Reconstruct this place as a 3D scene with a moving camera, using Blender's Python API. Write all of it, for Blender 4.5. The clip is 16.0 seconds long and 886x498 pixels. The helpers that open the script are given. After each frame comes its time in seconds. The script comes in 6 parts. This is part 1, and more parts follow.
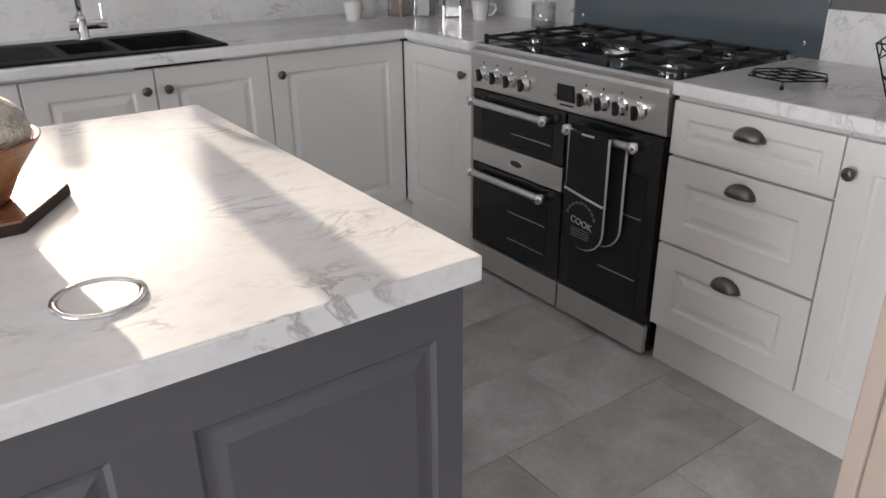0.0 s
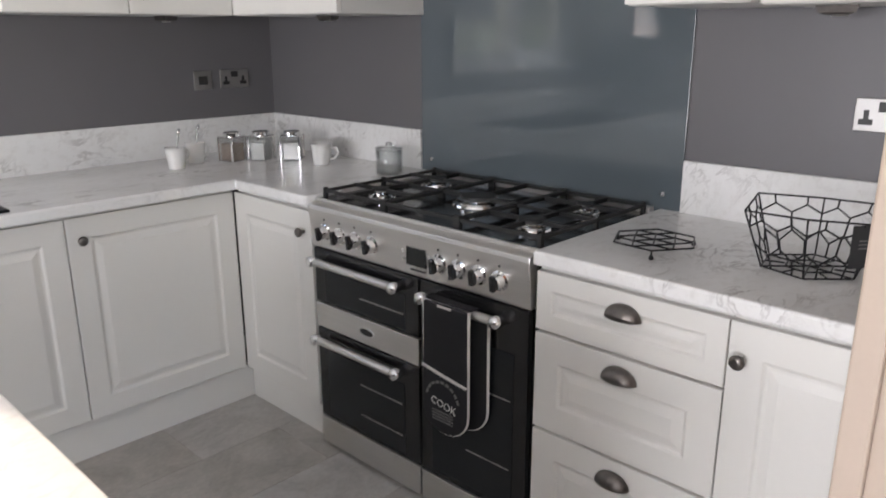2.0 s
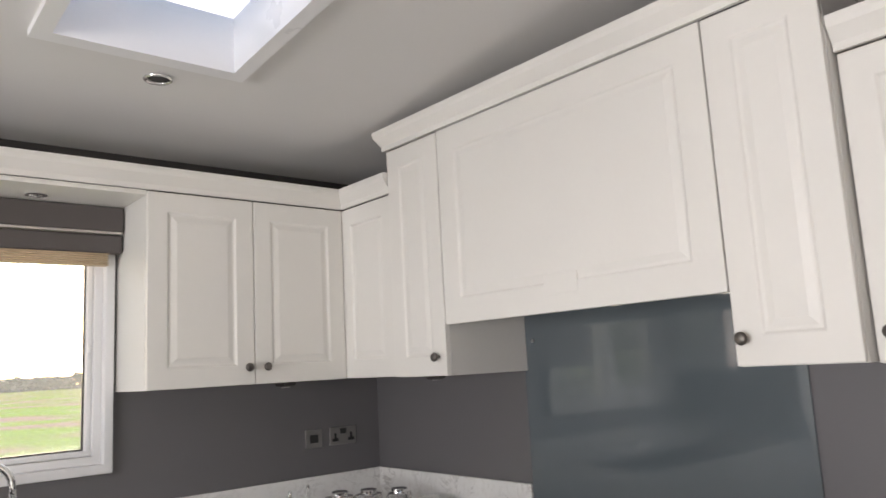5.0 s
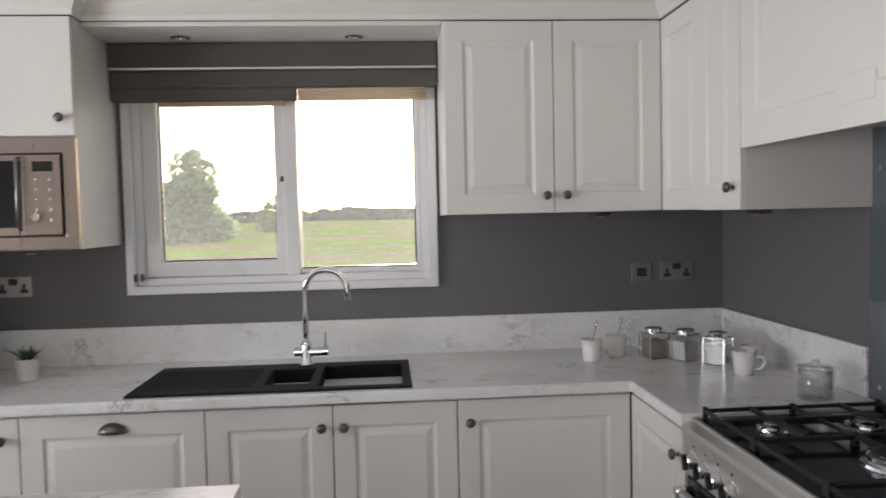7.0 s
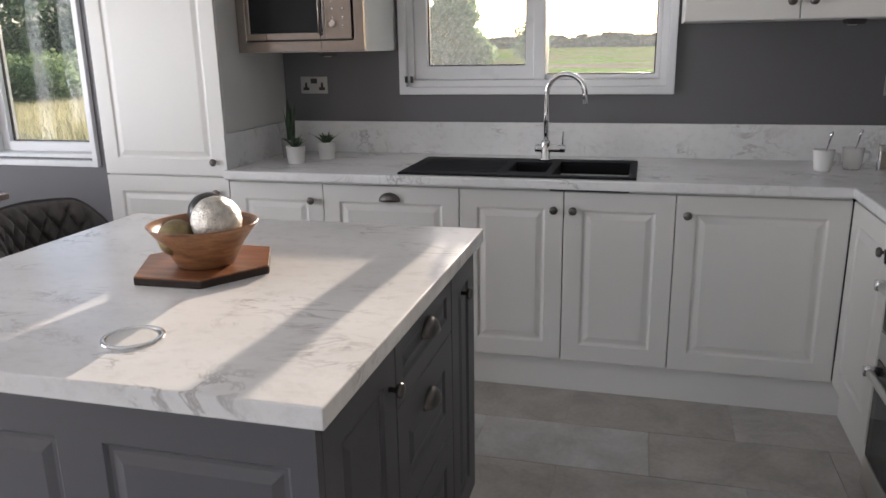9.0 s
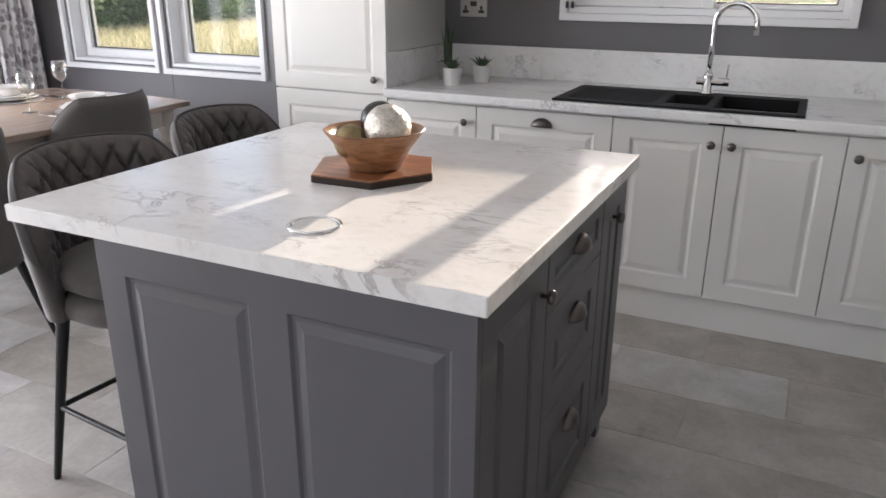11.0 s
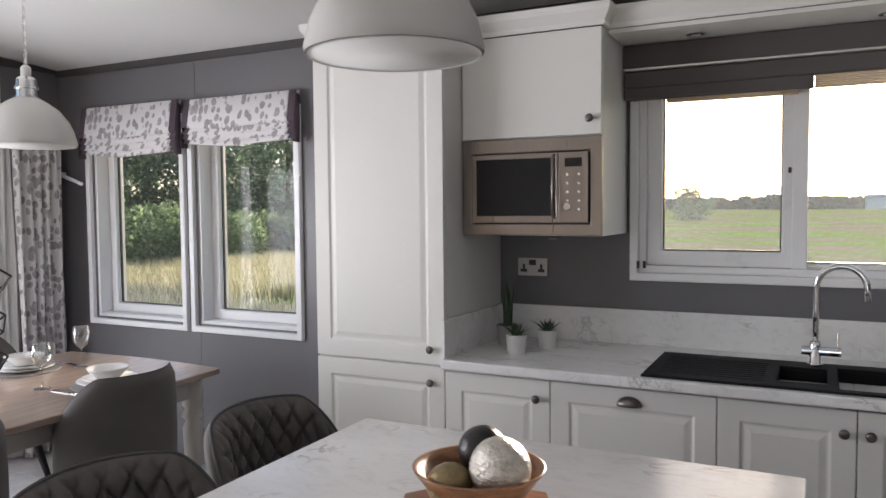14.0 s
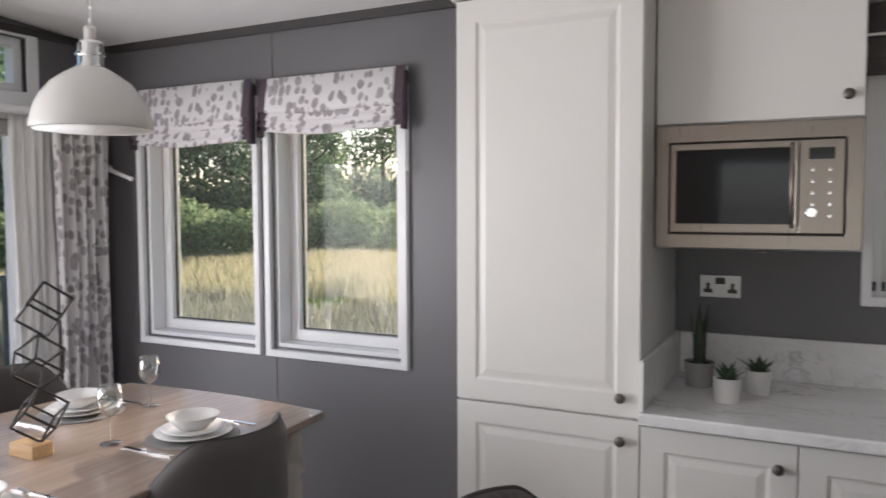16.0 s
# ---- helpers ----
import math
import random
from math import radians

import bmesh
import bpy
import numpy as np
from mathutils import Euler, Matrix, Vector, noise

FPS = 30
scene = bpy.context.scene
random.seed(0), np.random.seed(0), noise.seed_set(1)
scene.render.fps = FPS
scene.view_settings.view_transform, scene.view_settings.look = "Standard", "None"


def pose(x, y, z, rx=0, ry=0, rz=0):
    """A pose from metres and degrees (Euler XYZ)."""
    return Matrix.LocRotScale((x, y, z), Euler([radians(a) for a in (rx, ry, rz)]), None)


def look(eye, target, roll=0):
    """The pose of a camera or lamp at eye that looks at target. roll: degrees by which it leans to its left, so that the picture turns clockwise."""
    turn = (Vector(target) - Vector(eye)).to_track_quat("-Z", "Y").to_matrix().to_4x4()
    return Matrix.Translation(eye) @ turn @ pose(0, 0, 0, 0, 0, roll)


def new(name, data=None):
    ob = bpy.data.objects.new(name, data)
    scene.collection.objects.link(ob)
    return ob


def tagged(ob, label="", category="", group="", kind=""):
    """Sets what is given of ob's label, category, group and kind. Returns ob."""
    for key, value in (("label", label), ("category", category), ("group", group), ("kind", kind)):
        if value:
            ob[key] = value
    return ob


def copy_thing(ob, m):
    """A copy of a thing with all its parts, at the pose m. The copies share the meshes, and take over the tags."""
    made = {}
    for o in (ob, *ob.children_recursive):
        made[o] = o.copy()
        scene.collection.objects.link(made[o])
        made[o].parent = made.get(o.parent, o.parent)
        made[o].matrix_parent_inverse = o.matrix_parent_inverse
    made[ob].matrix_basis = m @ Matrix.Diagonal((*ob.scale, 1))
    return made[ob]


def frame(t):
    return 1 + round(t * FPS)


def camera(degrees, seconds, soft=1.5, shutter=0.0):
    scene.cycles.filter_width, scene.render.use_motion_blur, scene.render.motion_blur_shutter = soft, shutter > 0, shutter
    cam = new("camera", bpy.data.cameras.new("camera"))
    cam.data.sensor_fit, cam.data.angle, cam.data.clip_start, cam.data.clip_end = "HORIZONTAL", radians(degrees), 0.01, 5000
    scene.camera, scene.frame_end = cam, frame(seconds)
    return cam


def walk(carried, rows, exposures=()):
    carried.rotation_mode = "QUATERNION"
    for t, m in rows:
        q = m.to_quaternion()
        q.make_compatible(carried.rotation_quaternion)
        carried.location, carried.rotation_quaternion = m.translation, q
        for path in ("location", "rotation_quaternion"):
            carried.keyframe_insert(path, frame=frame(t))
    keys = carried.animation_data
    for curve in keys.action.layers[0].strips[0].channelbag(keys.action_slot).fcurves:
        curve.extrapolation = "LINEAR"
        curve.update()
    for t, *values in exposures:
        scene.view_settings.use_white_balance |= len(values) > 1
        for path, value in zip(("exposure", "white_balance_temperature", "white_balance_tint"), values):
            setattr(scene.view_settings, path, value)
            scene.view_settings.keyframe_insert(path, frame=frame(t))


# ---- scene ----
cam = camera(61.0, 16.0, shutter=0.25)
PATH = [
    (0, (0.149, 0.144, 1.314), (1.21, 1.635, 0.507), -0.5),
    (0.5, (0.208, 0.196, 1.326), (1.311, 1.621, 0.458), -0.3),
    (1, (0.336, 0.289, 1.342), (1.504, 1.697, 0.534), -0.7),
    (1.5, (0.439, 0.367, 1.367), (1.683, 1.755, 0.642), -1.1),
    (2, (0.452, 0.405, 1.403), (1.837, 1.738, 0.853), -0.2),
    (2.5, (0.387, 0.454, 1.426), (1.921, 1.674, 1.03), -0.3),
    (3, (0.318, 0.466, 1.448), (1.923, 1.641, 1.236), -0.8),
    (3.5, (0.261, 0.467, 1.478), (1.887, 1.632, 1.452), -1.2),
    (4, (0.216, 0.448, 1.498), (1.822, 1.634, 1.62), -2.3),
    (4.2, (0.24, 0.422, 1.502), (1.8, 1.659, 1.687), -2.8),
    (6.3, (0.819, 0.47, 1.521), (1.416, 2.371, 1.698), -1.8),
    (6.5, (0.938, 0.432, 1.538), (1.4, 2.377, 1.59), -1.8),
    (7, (1.055, 0.341, 1.475), (1.203, 2.334, 1.384), -1.3),
    (7.5, (1.108, 0.255, 1.483), (0.899, 2.229, 1.238), -0.6),
    (8, (1.127, 0.177, 1.46), (0.714, 2.107, 1.136), -0.4),
    (8.5, (1.142, 0.065, 1.431), (0.646, 1.954, 1.003), -0.6),
    (8.7, (1.152, 0.01, 1.416), (0.655, 1.889, 0.944), -0.9),
    (10.8, (1.143, -0.137, 1.369), (0.377, 1.586, 0.7), 0.4),
    (11, (1.126, -0.139, 1.368), (0.312, 1.557, 0.688), 0.3),
    (11.5, (1.114, -0.138, 1.39), (0.202, 1.527, 0.762), -0.0),
    (12, (1.126, -0.16, 1.435), (0.163, 1.54, 1.011), -0.8),
    (12.5, (1.13, -0.174, 1.469), (0.169, 1.562, 1.216), -1.2),
    (13, (1.087, -0.145, 1.477), (0.138, 1.607, 1.309), -1.4),
    (13.5, (0.946, 0.0, 1.484), (0.019, 1.766, 1.341), -1.1),
    (14, (0.739, 0.179, 1.497), (-0.154, 1.966, 1.389), -0.5),
    (14.5, (0.461, 0.24, 1.486), (-0.367, 2.057, 1.366), -0.5),
    (15, (0.217, 0.327, 1.477), (-0.466, 2.201, 1.337), -0.9),
    (15.5, (0.041, 0.485, 1.513), (-0.659, 2.353, 1.373), -0.9),
    (16, (-0.106, 0.555, 1.521), (-1.006, 2.337, 1.407), -0.2),
]
walk(cam, [(t, look(eye, target, roll)) for t, eye, target, roll in PATH],
     [(t, e, k, 15) for t, e, k in ((0, 0.95, 6600), (1.5, 1.3, 6600), (2.5, 1.38, 6750), (3.5, 1.33, 6950), (4.2, 1.25, 7050), (6.5, 1.0, 6700), (8, 0.72, 6680), (8.7, 0.68, 6500), (11, 1.05, 6520), (12.5, 0.7, 6580), (14, 0.53, 6520), (16, 0.52, 6620))])

# ---- world and light ----
SUN = Vector((0.04, 1.0, 0.2166)).normalized()
world = bpy.data.worlds.new("world")
scene.world = world
world.use_nodes = True
wn = world.node_tree.nodes
sky = wn.new("ShaderNodeTexSky")
sky.sky_type = "NISHITA"
sky.sun_disc = False
sky.sun_elevation = math.asin(SUN.z)
sky.sun_rotation = math.atan2(SUN.x, SUN.y)
sky.air_density, sky.dust_density, sky.ozone_density = 0.7, 1.2, 1.0
wn["Background"].inputs["Strength"].default_value = 0.15
world.node_tree.links.new(sky.outputs["Color"], wn["Background"].inputs["Color"])
sun = new("sun", bpy.data.lights.new("sun", "SUN"))
sun.data.energy, sun.data.angle, sun.data.color = 4.3, radians(0.6), (1.0, 0.87, 0.70)
sun.matrix_world = look(SUN * 30, (0, 0, 0))


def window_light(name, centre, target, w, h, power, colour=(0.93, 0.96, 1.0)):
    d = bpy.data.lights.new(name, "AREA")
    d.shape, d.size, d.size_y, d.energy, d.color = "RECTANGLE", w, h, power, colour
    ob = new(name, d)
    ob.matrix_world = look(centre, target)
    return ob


window_light("sky_light_patio", (-3.78, 0.55, 1.0), (0, 0.55, 0.9), 2.7, 1.75, 122)
# Fill light added from the south to brighten the north units
window_light("fill_light_south", (0.2, -2.69, 1.2), (0.2, 0, 1.2), 2.5, 1.5, 10)


# ---- materials ----
def rgb(c):
    return (c[0], c[1], c[2], 1.0)


def base(name, rough=0.5, metal=0.0):
    m = bpy.data.materials.new(name)
    m.use_nodes = True
    nt = m.node_tree
    b = nt.nodes["Principled BSDF"]
    b.inputs["Roughness"].default_value = rough
    b.inputs["Metallic"].default_value = metal
    return m, nt, b


def coords(nt, stretch=(1, 1, 1), shift=False):
    tc = nt.nodes.new("ShaderNodeTexCoord")
    mp = nt.nodes.new("ShaderNodeMapping")
    mp.inputs["Scale"].default_value = stretch
    nt.links.new(tc.outputs["Object"], mp.inputs["Vector"])
    if shift:
        oi = nt.nodes.new("ShaderNodeObjectInfo")
        mu = nt.nodes.new("ShaderNodeVectorMath")
        mu.operation = "SCALE"
        mu.inputs[0].default_value = (37.0, 19.0, 11.0)
        nt.links.new(oi.outputs["Random"], mu.inputs["Scale"])
        nt.links.new(mu.outputs["Vector"], mp.inputs["Location"])
    return mp.outputs["Vector"]


def noise_tex(nt, vec, scale, detail=4.0, rough=0.55, distort=0.0):
    n = nt.nodes.new("ShaderNodeTexNoise")
    n.inputs["Scale"].default_value = scale
    n.inputs["Detail"].default_value = detail
    n.inputs["Roughness"].default_value = rough
    n.inputs["Distortion"].default_value = distort
    nt.links.new(vec, n.inputs["Vector"])
    return n.outputs["Fac"]


def ramp(nt, fac, stops, mode="LINEAR"):
    r = nt.nodes.new("ShaderNodeValToRGB")
    r.color_ramp.interpolation = mode
    e = r.color_ramp.elements
    while len(e) < len(stops):
        e.new(0.5)
    for el, (p, c) in zip(e, stops):
        el.position, el.color = p, rgb(c)
    nt.links.new(fac, r.inputs["Fac"])
    return r.outputs["Color"]


def mix(nt, fac, a, b, mode="MIX"):
    n = nt.nodes.new("ShaderNodeMix")
    n.data_type, n.blend_type = "RGBA", mode
    for sock, v in ((0, fac), (6, a), (7, b)):
        if hasattr(v, "is_linked"):
            nt.links.new(v, n.inputs[sock])
        else:
            n.inputs[sock].default_value = v if sock == 0 else rgb(v)
    return n.outputs[2]


def bumped(nt, b, height, strength, distance=0.002):
    n = nt.nodes.new("ShaderNodeBump")
    n.inputs["Strength"].default_value = strength
    n.inputs["Distance"].default_value = distance
    nt.links.new(height, n.inputs["Height"])
    nt.links.new(n.outputs["Normal"], b.inputs["Normal"])


def varied(name, c, rough=0.5, metal=0.0, var=0.08, scale=3.0, fine=90.0, bump=0.08, stretch=(1, 1, 1), shift=False, rvar=0.08, dist=0.002):
    """A surface with broad and fine variation in colour, gloss and relief."""
    m, nt, b = base(name, rough, metal)
    v = coords(nt, stretch, shift)
    broad, grain = noise_tex(nt, v, scale, 5), noise_tex(nt, v, fine, 3)
    lo, hi = [x * (1 - var) for x in c], [min(1, x * (1 + var)) for x in c]
    col = ramp(nt, broad, [(0.3, lo), (0.7, hi)])
    col = mix(nt, 0.25, col, ramp(nt, grain, [(0.3, lo), (0.7, hi)]))
    nt.links.new(col, b.inputs["Base Color"])
    r = nt.nodes.new("ShaderNodeMapRange")
    r.inputs["To Min"].default_value, r.inputs["To Max"].default_value = max(0.02, rough - rvar), min(1, rough + rvar)
    nt.links.new(broad, r.inputs["Value"])
    nt.links.new(r.outputs["Result"], b.inputs["Roughness"])
    if bump:
        bumped(nt, b, grain, bump, dist)
    return m


def marble(name):
    m, nt, b = base(name, 0.22)
    v = coords(nt, (1.0, 1.6, 1.3))
    flow = noise_tex(nt, v, 5.5, 9, 0.62, 1.4)
    ab = nt.nodes.new("ShaderNodeMath")
    ab.operation = "SUBTRACT"
    nt.links.new(flow, ab.inputs[0])
    ab.inputs[1].default_value = 0.5
    ab2 = nt.nodes.new("ShaderNodeMath")
    ab2.operation = "ABSOLUTE"
    nt.links.new(ab.outputs[0], ab2.inputs[0])
    vein = ramp(nt, ab2.outputs[0], [(0.0, (1, 1, 1)), (0.035, (0, 0, 0))])
    patch = ramp(nt, noise_tex(nt, v, 4.0, 3), [(0.50, (0, 0, 0)), (0.68, (1, 1, 1))])
    mask = mix(nt, 1.0, vein, patch, "MULTIPLY")
    cloud = ramp(nt, noise_tex(nt, v, 2.2, 6), [(0.3, (0.73, 0.725, 0.715)), (0.65, (0.84, 0.835, 0.825))])
    fleck = ramp(nt, noise_tex(nt, v, 26.0, 6, 0.7), [(0.3, (0.90, 0.89, 0.88)), (0.5, (1, 1, 1))])
    col = mix(nt, 1.0, cloud, fleck, "MULTIPLY")
    col = mix(nt, mask, col, (0.43, 0.41, 0.40))
    nt.links.new(col, b.inputs["Base Color"])
    bumped(nt, b, noise_tex(nt, v, 160, 2), 0.05, 0.001)
    return m


def wood(name, dark, light, rough=0.4, axis=(1, 14, 14), scale=3.0, shift=False):
    m, nt, b = base(name, rough)
    v = coords(nt, axis, shift)
    g = noise_tex(nt, v, scale, 8, 0.65, 0.6)
    mid = [(a + c) / 2 for a, c in zip(dark, light)]
    nt.links.new(ramp(nt, g, [(0.3, dark), (0.5, mid), (0.7, light)]), b.inputs["Base Color"])
    bumped(nt, b, g, 0.15, 0.002)
    return m


def leaf_cloth(name):
    """Off-white furnishing cloth printed with scattered grey-mauve leaves."""
    m, nt, b = base(name, 0.9)
    v = coords(nt, (1.1, 1.0, 0.78))
    n = nt.nodes.new("ShaderNodeTexNoise")
    n.inputs["Scale"].default_value = 9.0
    nt.links.new(v, n.inputs["Vector"])
    warp = nt.nodes.new("ShaderNodeVectorMath")
    warp.operation = "MULTIPLY_ADD"
    nt.links.new(n.outputs["Color"], warp.inputs[0])
    warp.inputs[1].default_value = (0.05, 0.05, 0.05)
    nt.links.new(v, warp.inputs[2])
    vo = nt.nodes.new("ShaderNodeTexVoronoi")
    vo.inputs["Scale"].default_value = 23.0
    vo.inputs["Randomness"].default_value = 0.85
    nt.links.new(warp.outputs["Vector"], vo.inputs["Vector"])
    mask = ramp(nt, vo.outputs["Distance"], [(0.0, (1, 1, 1)), (0.42, (1, 1, 1)), (0.49, (0, 0, 0))])
    tone = ramp(nt, noise_tex(nt, v, 30, 4), [(0.3, (0.27, 0.24, 0.255)), (0.7, (0.44, 0.41, 0.42))])
    col = mix(nt, mask, (0.70, 0.68, 0.68), tone)
    nt.links.new(col, b.inputs["Base Color"])
    bumped(nt, b, noise_tex(nt, v, 500, 2), 0.2, 0.001)
    return m


def glass(name, tint=(1, 1, 1), rough=0.0, blend=0.3, low=0.004, high=0.12, power=2.5, haze=0.0):
    """Thin clear glass: it lets light straight through, and its gloss grows at a grazing angle. A translucent veil can
    be mixed in to imitate haze and glare.
    """
    m, nt, b = base(name, rough)
    clear, gloss = nt.nodes.new("ShaderNodeBsdfTransparent"), nt.nodes.new("ShaderNodeBsdfGlossy")
    clear.inputs["Color"].default_value, gloss.inputs["Roughness"].default_value = rgb(tint), 0.01
    fr, ms = nt.nodes.new("ShaderNodeLayerWeight"), nt.nodes.new("ShaderNodeMixShader")
    fr.inputs["Blend"].default_value = blend
    up = nt.nodes.new("ShaderNodeMapRange")
    up.inputs["To Min"].default_value, up.inputs["To Max"].default_value = low, high
    pw = nt.nodes.new("ShaderNodeMath")
    pw.operation = "POWER"
    pw.inputs[1].default_value = power
    nt.links.new(fr.outputs["Facing"], pw.inputs[0])
    nt.links.new(pw.outputs[0], up.inputs["Value"])
    nt.links.new(up.outputs["Result"], ms.inputs["Fac"])
    nt.links.new(clear.outputs[0], ms.inputs[1])
    nt.links.new(gloss.outputs[0], ms.inputs[2])
    out = ms.outputs[0]
    # Pale veil mixed into the pane imitates outdoor haze and glare
    if haze:
        veil, dm = nt.nodes.new("ShaderNodeBsdfTranslucent"), nt.nodes.new("ShaderNodeMixShader")
        veil.inputs["Color"].default_value = (0.82, 0.9, 0.97, 1)
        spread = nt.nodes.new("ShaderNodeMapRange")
        spread.inputs["To Min"].default_value, spread.inputs["To Max"].default_value = haze * 0.6, haze * 1.4
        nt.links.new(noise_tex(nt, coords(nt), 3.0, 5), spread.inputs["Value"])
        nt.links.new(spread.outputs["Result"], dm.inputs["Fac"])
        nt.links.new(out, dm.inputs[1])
        nt.links.new(veil.outputs[0], dm.inputs[2])
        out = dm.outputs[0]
    nt.links.new(out, nt.nodes["Material Output"].inputs["Surface"])
    nt.nodes.remove(b)
    return m


def foliage(name, dark, light, trans=0.62):
    m, nt, b = base(name, 0.6)
    g = nt.nodes.new("ShaderNodeNewGeometry")
    nt.links.new(ramp(nt, g.outputs["Random Per Island"], [(0.0, dark), (0.6, [(a + c) / 2 for a, c in zip(dark, light)]), (1.0, light)]), b.inputs["Base Color"])
    col = b.inputs["Base Color"].links[0].from_socket
    tl, ms = nt.nodes.new("ShaderNodeBsdfTranslucent"), nt.nodes.new("ShaderNodeMixShader")
    ms.inputs["Fac"].default_value = trans
    nt.links.new(col, tl.inputs["Color"])
    nt.links.new(b.outputs[0], ms.inputs[1])
    nt.links.new(tl.outputs[0], ms.inputs[2])
    nt.links.new(ms.outputs[0], nt.nodes["Material Output"].inputs["Surface"])
    return m


M_WALL = varied("grey_wall_board", (0.137, 0.132, 0.138), 0.42, var=0.05, scale=1.4, fine=220, bump=0.05)
M_CREAM = varied("cream_wall_board", (0.44, 0.355, 0.29), 0.6, var=0.04, scale=1.2, fine=150, bump=0.06)
M_CEIL = varied("white_ceiling", (0.72, 0.71, 0.70), 0.75, var=0.03, scale=1.0, fine=180, bump=0.08)
M_COVE_SHADE = varied("dark_cove_and_shade", (0.05, 0.045, 0.045), 0.6, var=0.1)
M_CAB = varied("cabinet_paint", (0.74, 0.725, 0.69), 0.42, var=0.02, scale=2.0, fine=60, bump=0.03)
M_CABIN = varied("cabinet_carcass", (0.66, 0.65, 0.63), 0.5, var=0.03, scale=2.0, fine=60, bump=0.03)
M_ISLE = varied("island_grey_paint", (0.092, 0.090, 0.098), 0.38, var=0.04, scale=2.0, fine=60, bump=0.04)
M_MARBLE = marble("marble_laminate")
M_PEWTER = varied("pewter_handle", (0.16, 0.145, 0.135), 0.32, 0.9, var=0.2, scale=60, fine=300, bump=0.1)
M_STEEL = varied("brushed_steel", (0.70, 0.685, 0.665), 0.36, 1.0, var=0.05, scale=3, fine=60, bump=0.05, stretch=(1, 1, 25))
M_PLATE = varied("satin_steel_plate", (0.42, 0.41, 0.40), 0.38, 1.0, var=0.05, bump=0.0)
M_MWSTEEL = varied("warm_brushed_steel", (0.275, 0.24, 0.215), 0.30, 1.0, var=0.06, scale=3, fine=60, bump=0.0, stretch=(25, 1, 1))
M_CHROME = varied("chrome", (0.80, 0.80, 0.80), 0.07, 1.0, var=0.02, bump=0, rvar=0.03)
M_BLACK = varied("black_enamel", (0.012, 0.012, 0.013), 0.14, var=0.1, bump=0.0, rvar=0.05)
M_OVENGLASS = varied("dark_oven_glass", (0.018, 0.02, 0.022), 0.05, var=0.2, bump=0.0, rvar=0.02)
M_OVENGLASS.node_tree.nodes["Principled BSDF"].inputs["Specular IOR Level"].default_value = 0.25
M_IRON = varied("cast_iron", (0.018, 0.018, 0.018), 0.5, var=0.2, scale=30, fine=200, bump=0.3)
M_WIRE = varied("black_wire", (0.015, 0.015, 0.016), 0.45, 0.4, var=0.2, scale=40, fine=200, bump=0.1)
M_SINK = varied("black_composite", (0.006, 0.006, 0.007), 0.6, var=0.25, scale=200, fine=600, bump=0.25)
M_SINK.node_tree.nodes["Principled BSDF"].inputs["Specular IOR Level"].default_value = 0.2
M_SPLASH, _nt, _b = base("grey_blue_back_painted_glass", 0.06)
_b.inputs["Base Color"].default_value = (0.050, 0.068, 0.082, 1)
_v = coords(_nt)
_nt.links.new(ramp(_nt, noise_tex(_nt, _v, 1.5, 4), [(0.3, (0.092, 0.112, 0.126)), (0.7, (0.106, 0.128, 0.142))]), _b.inputs["Base Color"])
_b.inputs["Coat Weight"].default_value = 0.6
M_PVC = varied("white_upvc", (0.80, 0.80, 0.81), 0.3, var=0.02, bump=0.02)
M_GLASS = glass("window_glass", low=0.02, high=0.25)
# These panes carry the veil that stands in for haze outdoors
M_HAZEGLASS = glass("hazed_window_glass", low=0.01, high=0.12, haze=0.058)
M_DOUBLEGLASS = glass("hazed_double_glazing", low=0.010, high=0.06, haze=0.007)
M_CLEAR = glass("clear_glassware", (0.94, 0.955, 0.955), blend=0.5, low=0.10, high=0.95, power=1.4)
M_BLIND = varied("taupe_blind_cloth", (0.105, 0.092, 0.09), 0.85, var=0.08, scale=5, fine=500, bump=0.25)
M_SLAT = wood("pale_wood_slat", (0.45, 0.34, 0.22), (0.66, 0.52, 0.36), 0.5, (3, 20, 20))
M_LEAFCLOTH = leaf_cloth("leaf_print_cloth")
M_PLUM = varied("plum_trim_cloth", (0.085, 0.06, 0.075), 0.85, var=0.12, scale=8, fine=500, bump=0.2)
M_SHEER = varied("white_voile", (0.80, 0.79, 0.78), 0.9, var=0.03, scale=6, fine=300, bump=0.1)
M_VELVET = varied("grey_velvet", (0.078, 0.067, 0.062), 0.7, var=0.28, scale=9, fine=120, bump=0.15)
M_VELVET.node_tree.nodes["Principled BSDF"].inputs["Sheen Weight"].default_value = 0.2
M_CHAIRCLOTH = varied("taupe_chair_cloth", (0.072, 0.063, 0.060), 0.8, var=0.15, scale=6, fine=400, bump=0.2)
M_CHAIRCLOTH.node_tree.nodes["Principled BSDF"].inputs["Sheen Weight"].default_value = 0.15
M_PIPING = varied("dark_piping", (0.05, 0.046, 0.046), 0.7, var=0.1)
M_LEG = varied("black_metal_leg", (0.018, 0.018, 0.019), 0.4, 0.5, var=0.1, bump=0.03)
M_TABLE = wood("washed_oak_top", (0.27, 0.20, 0.16), (0.37, 0.29, 0.24), 0.2, (14, 1, 14))
M_TABLEPAINT = varied("putty_paint", (0.52, 0.49, 0.45), 0.45, var=0.03, bump=0.04)
M_BOWL = wood("acacia_bowl", (0.13, 0.05, 0.022), (0.42, 0.21, 0.10), 0.35, (4, 4, 16), 4)
M_BOARD = wood("acacia_board", (0.12, 0.038, 0.016), (0.38, 0.16, 0.07), 0.35, (1, 14, 14), 5)
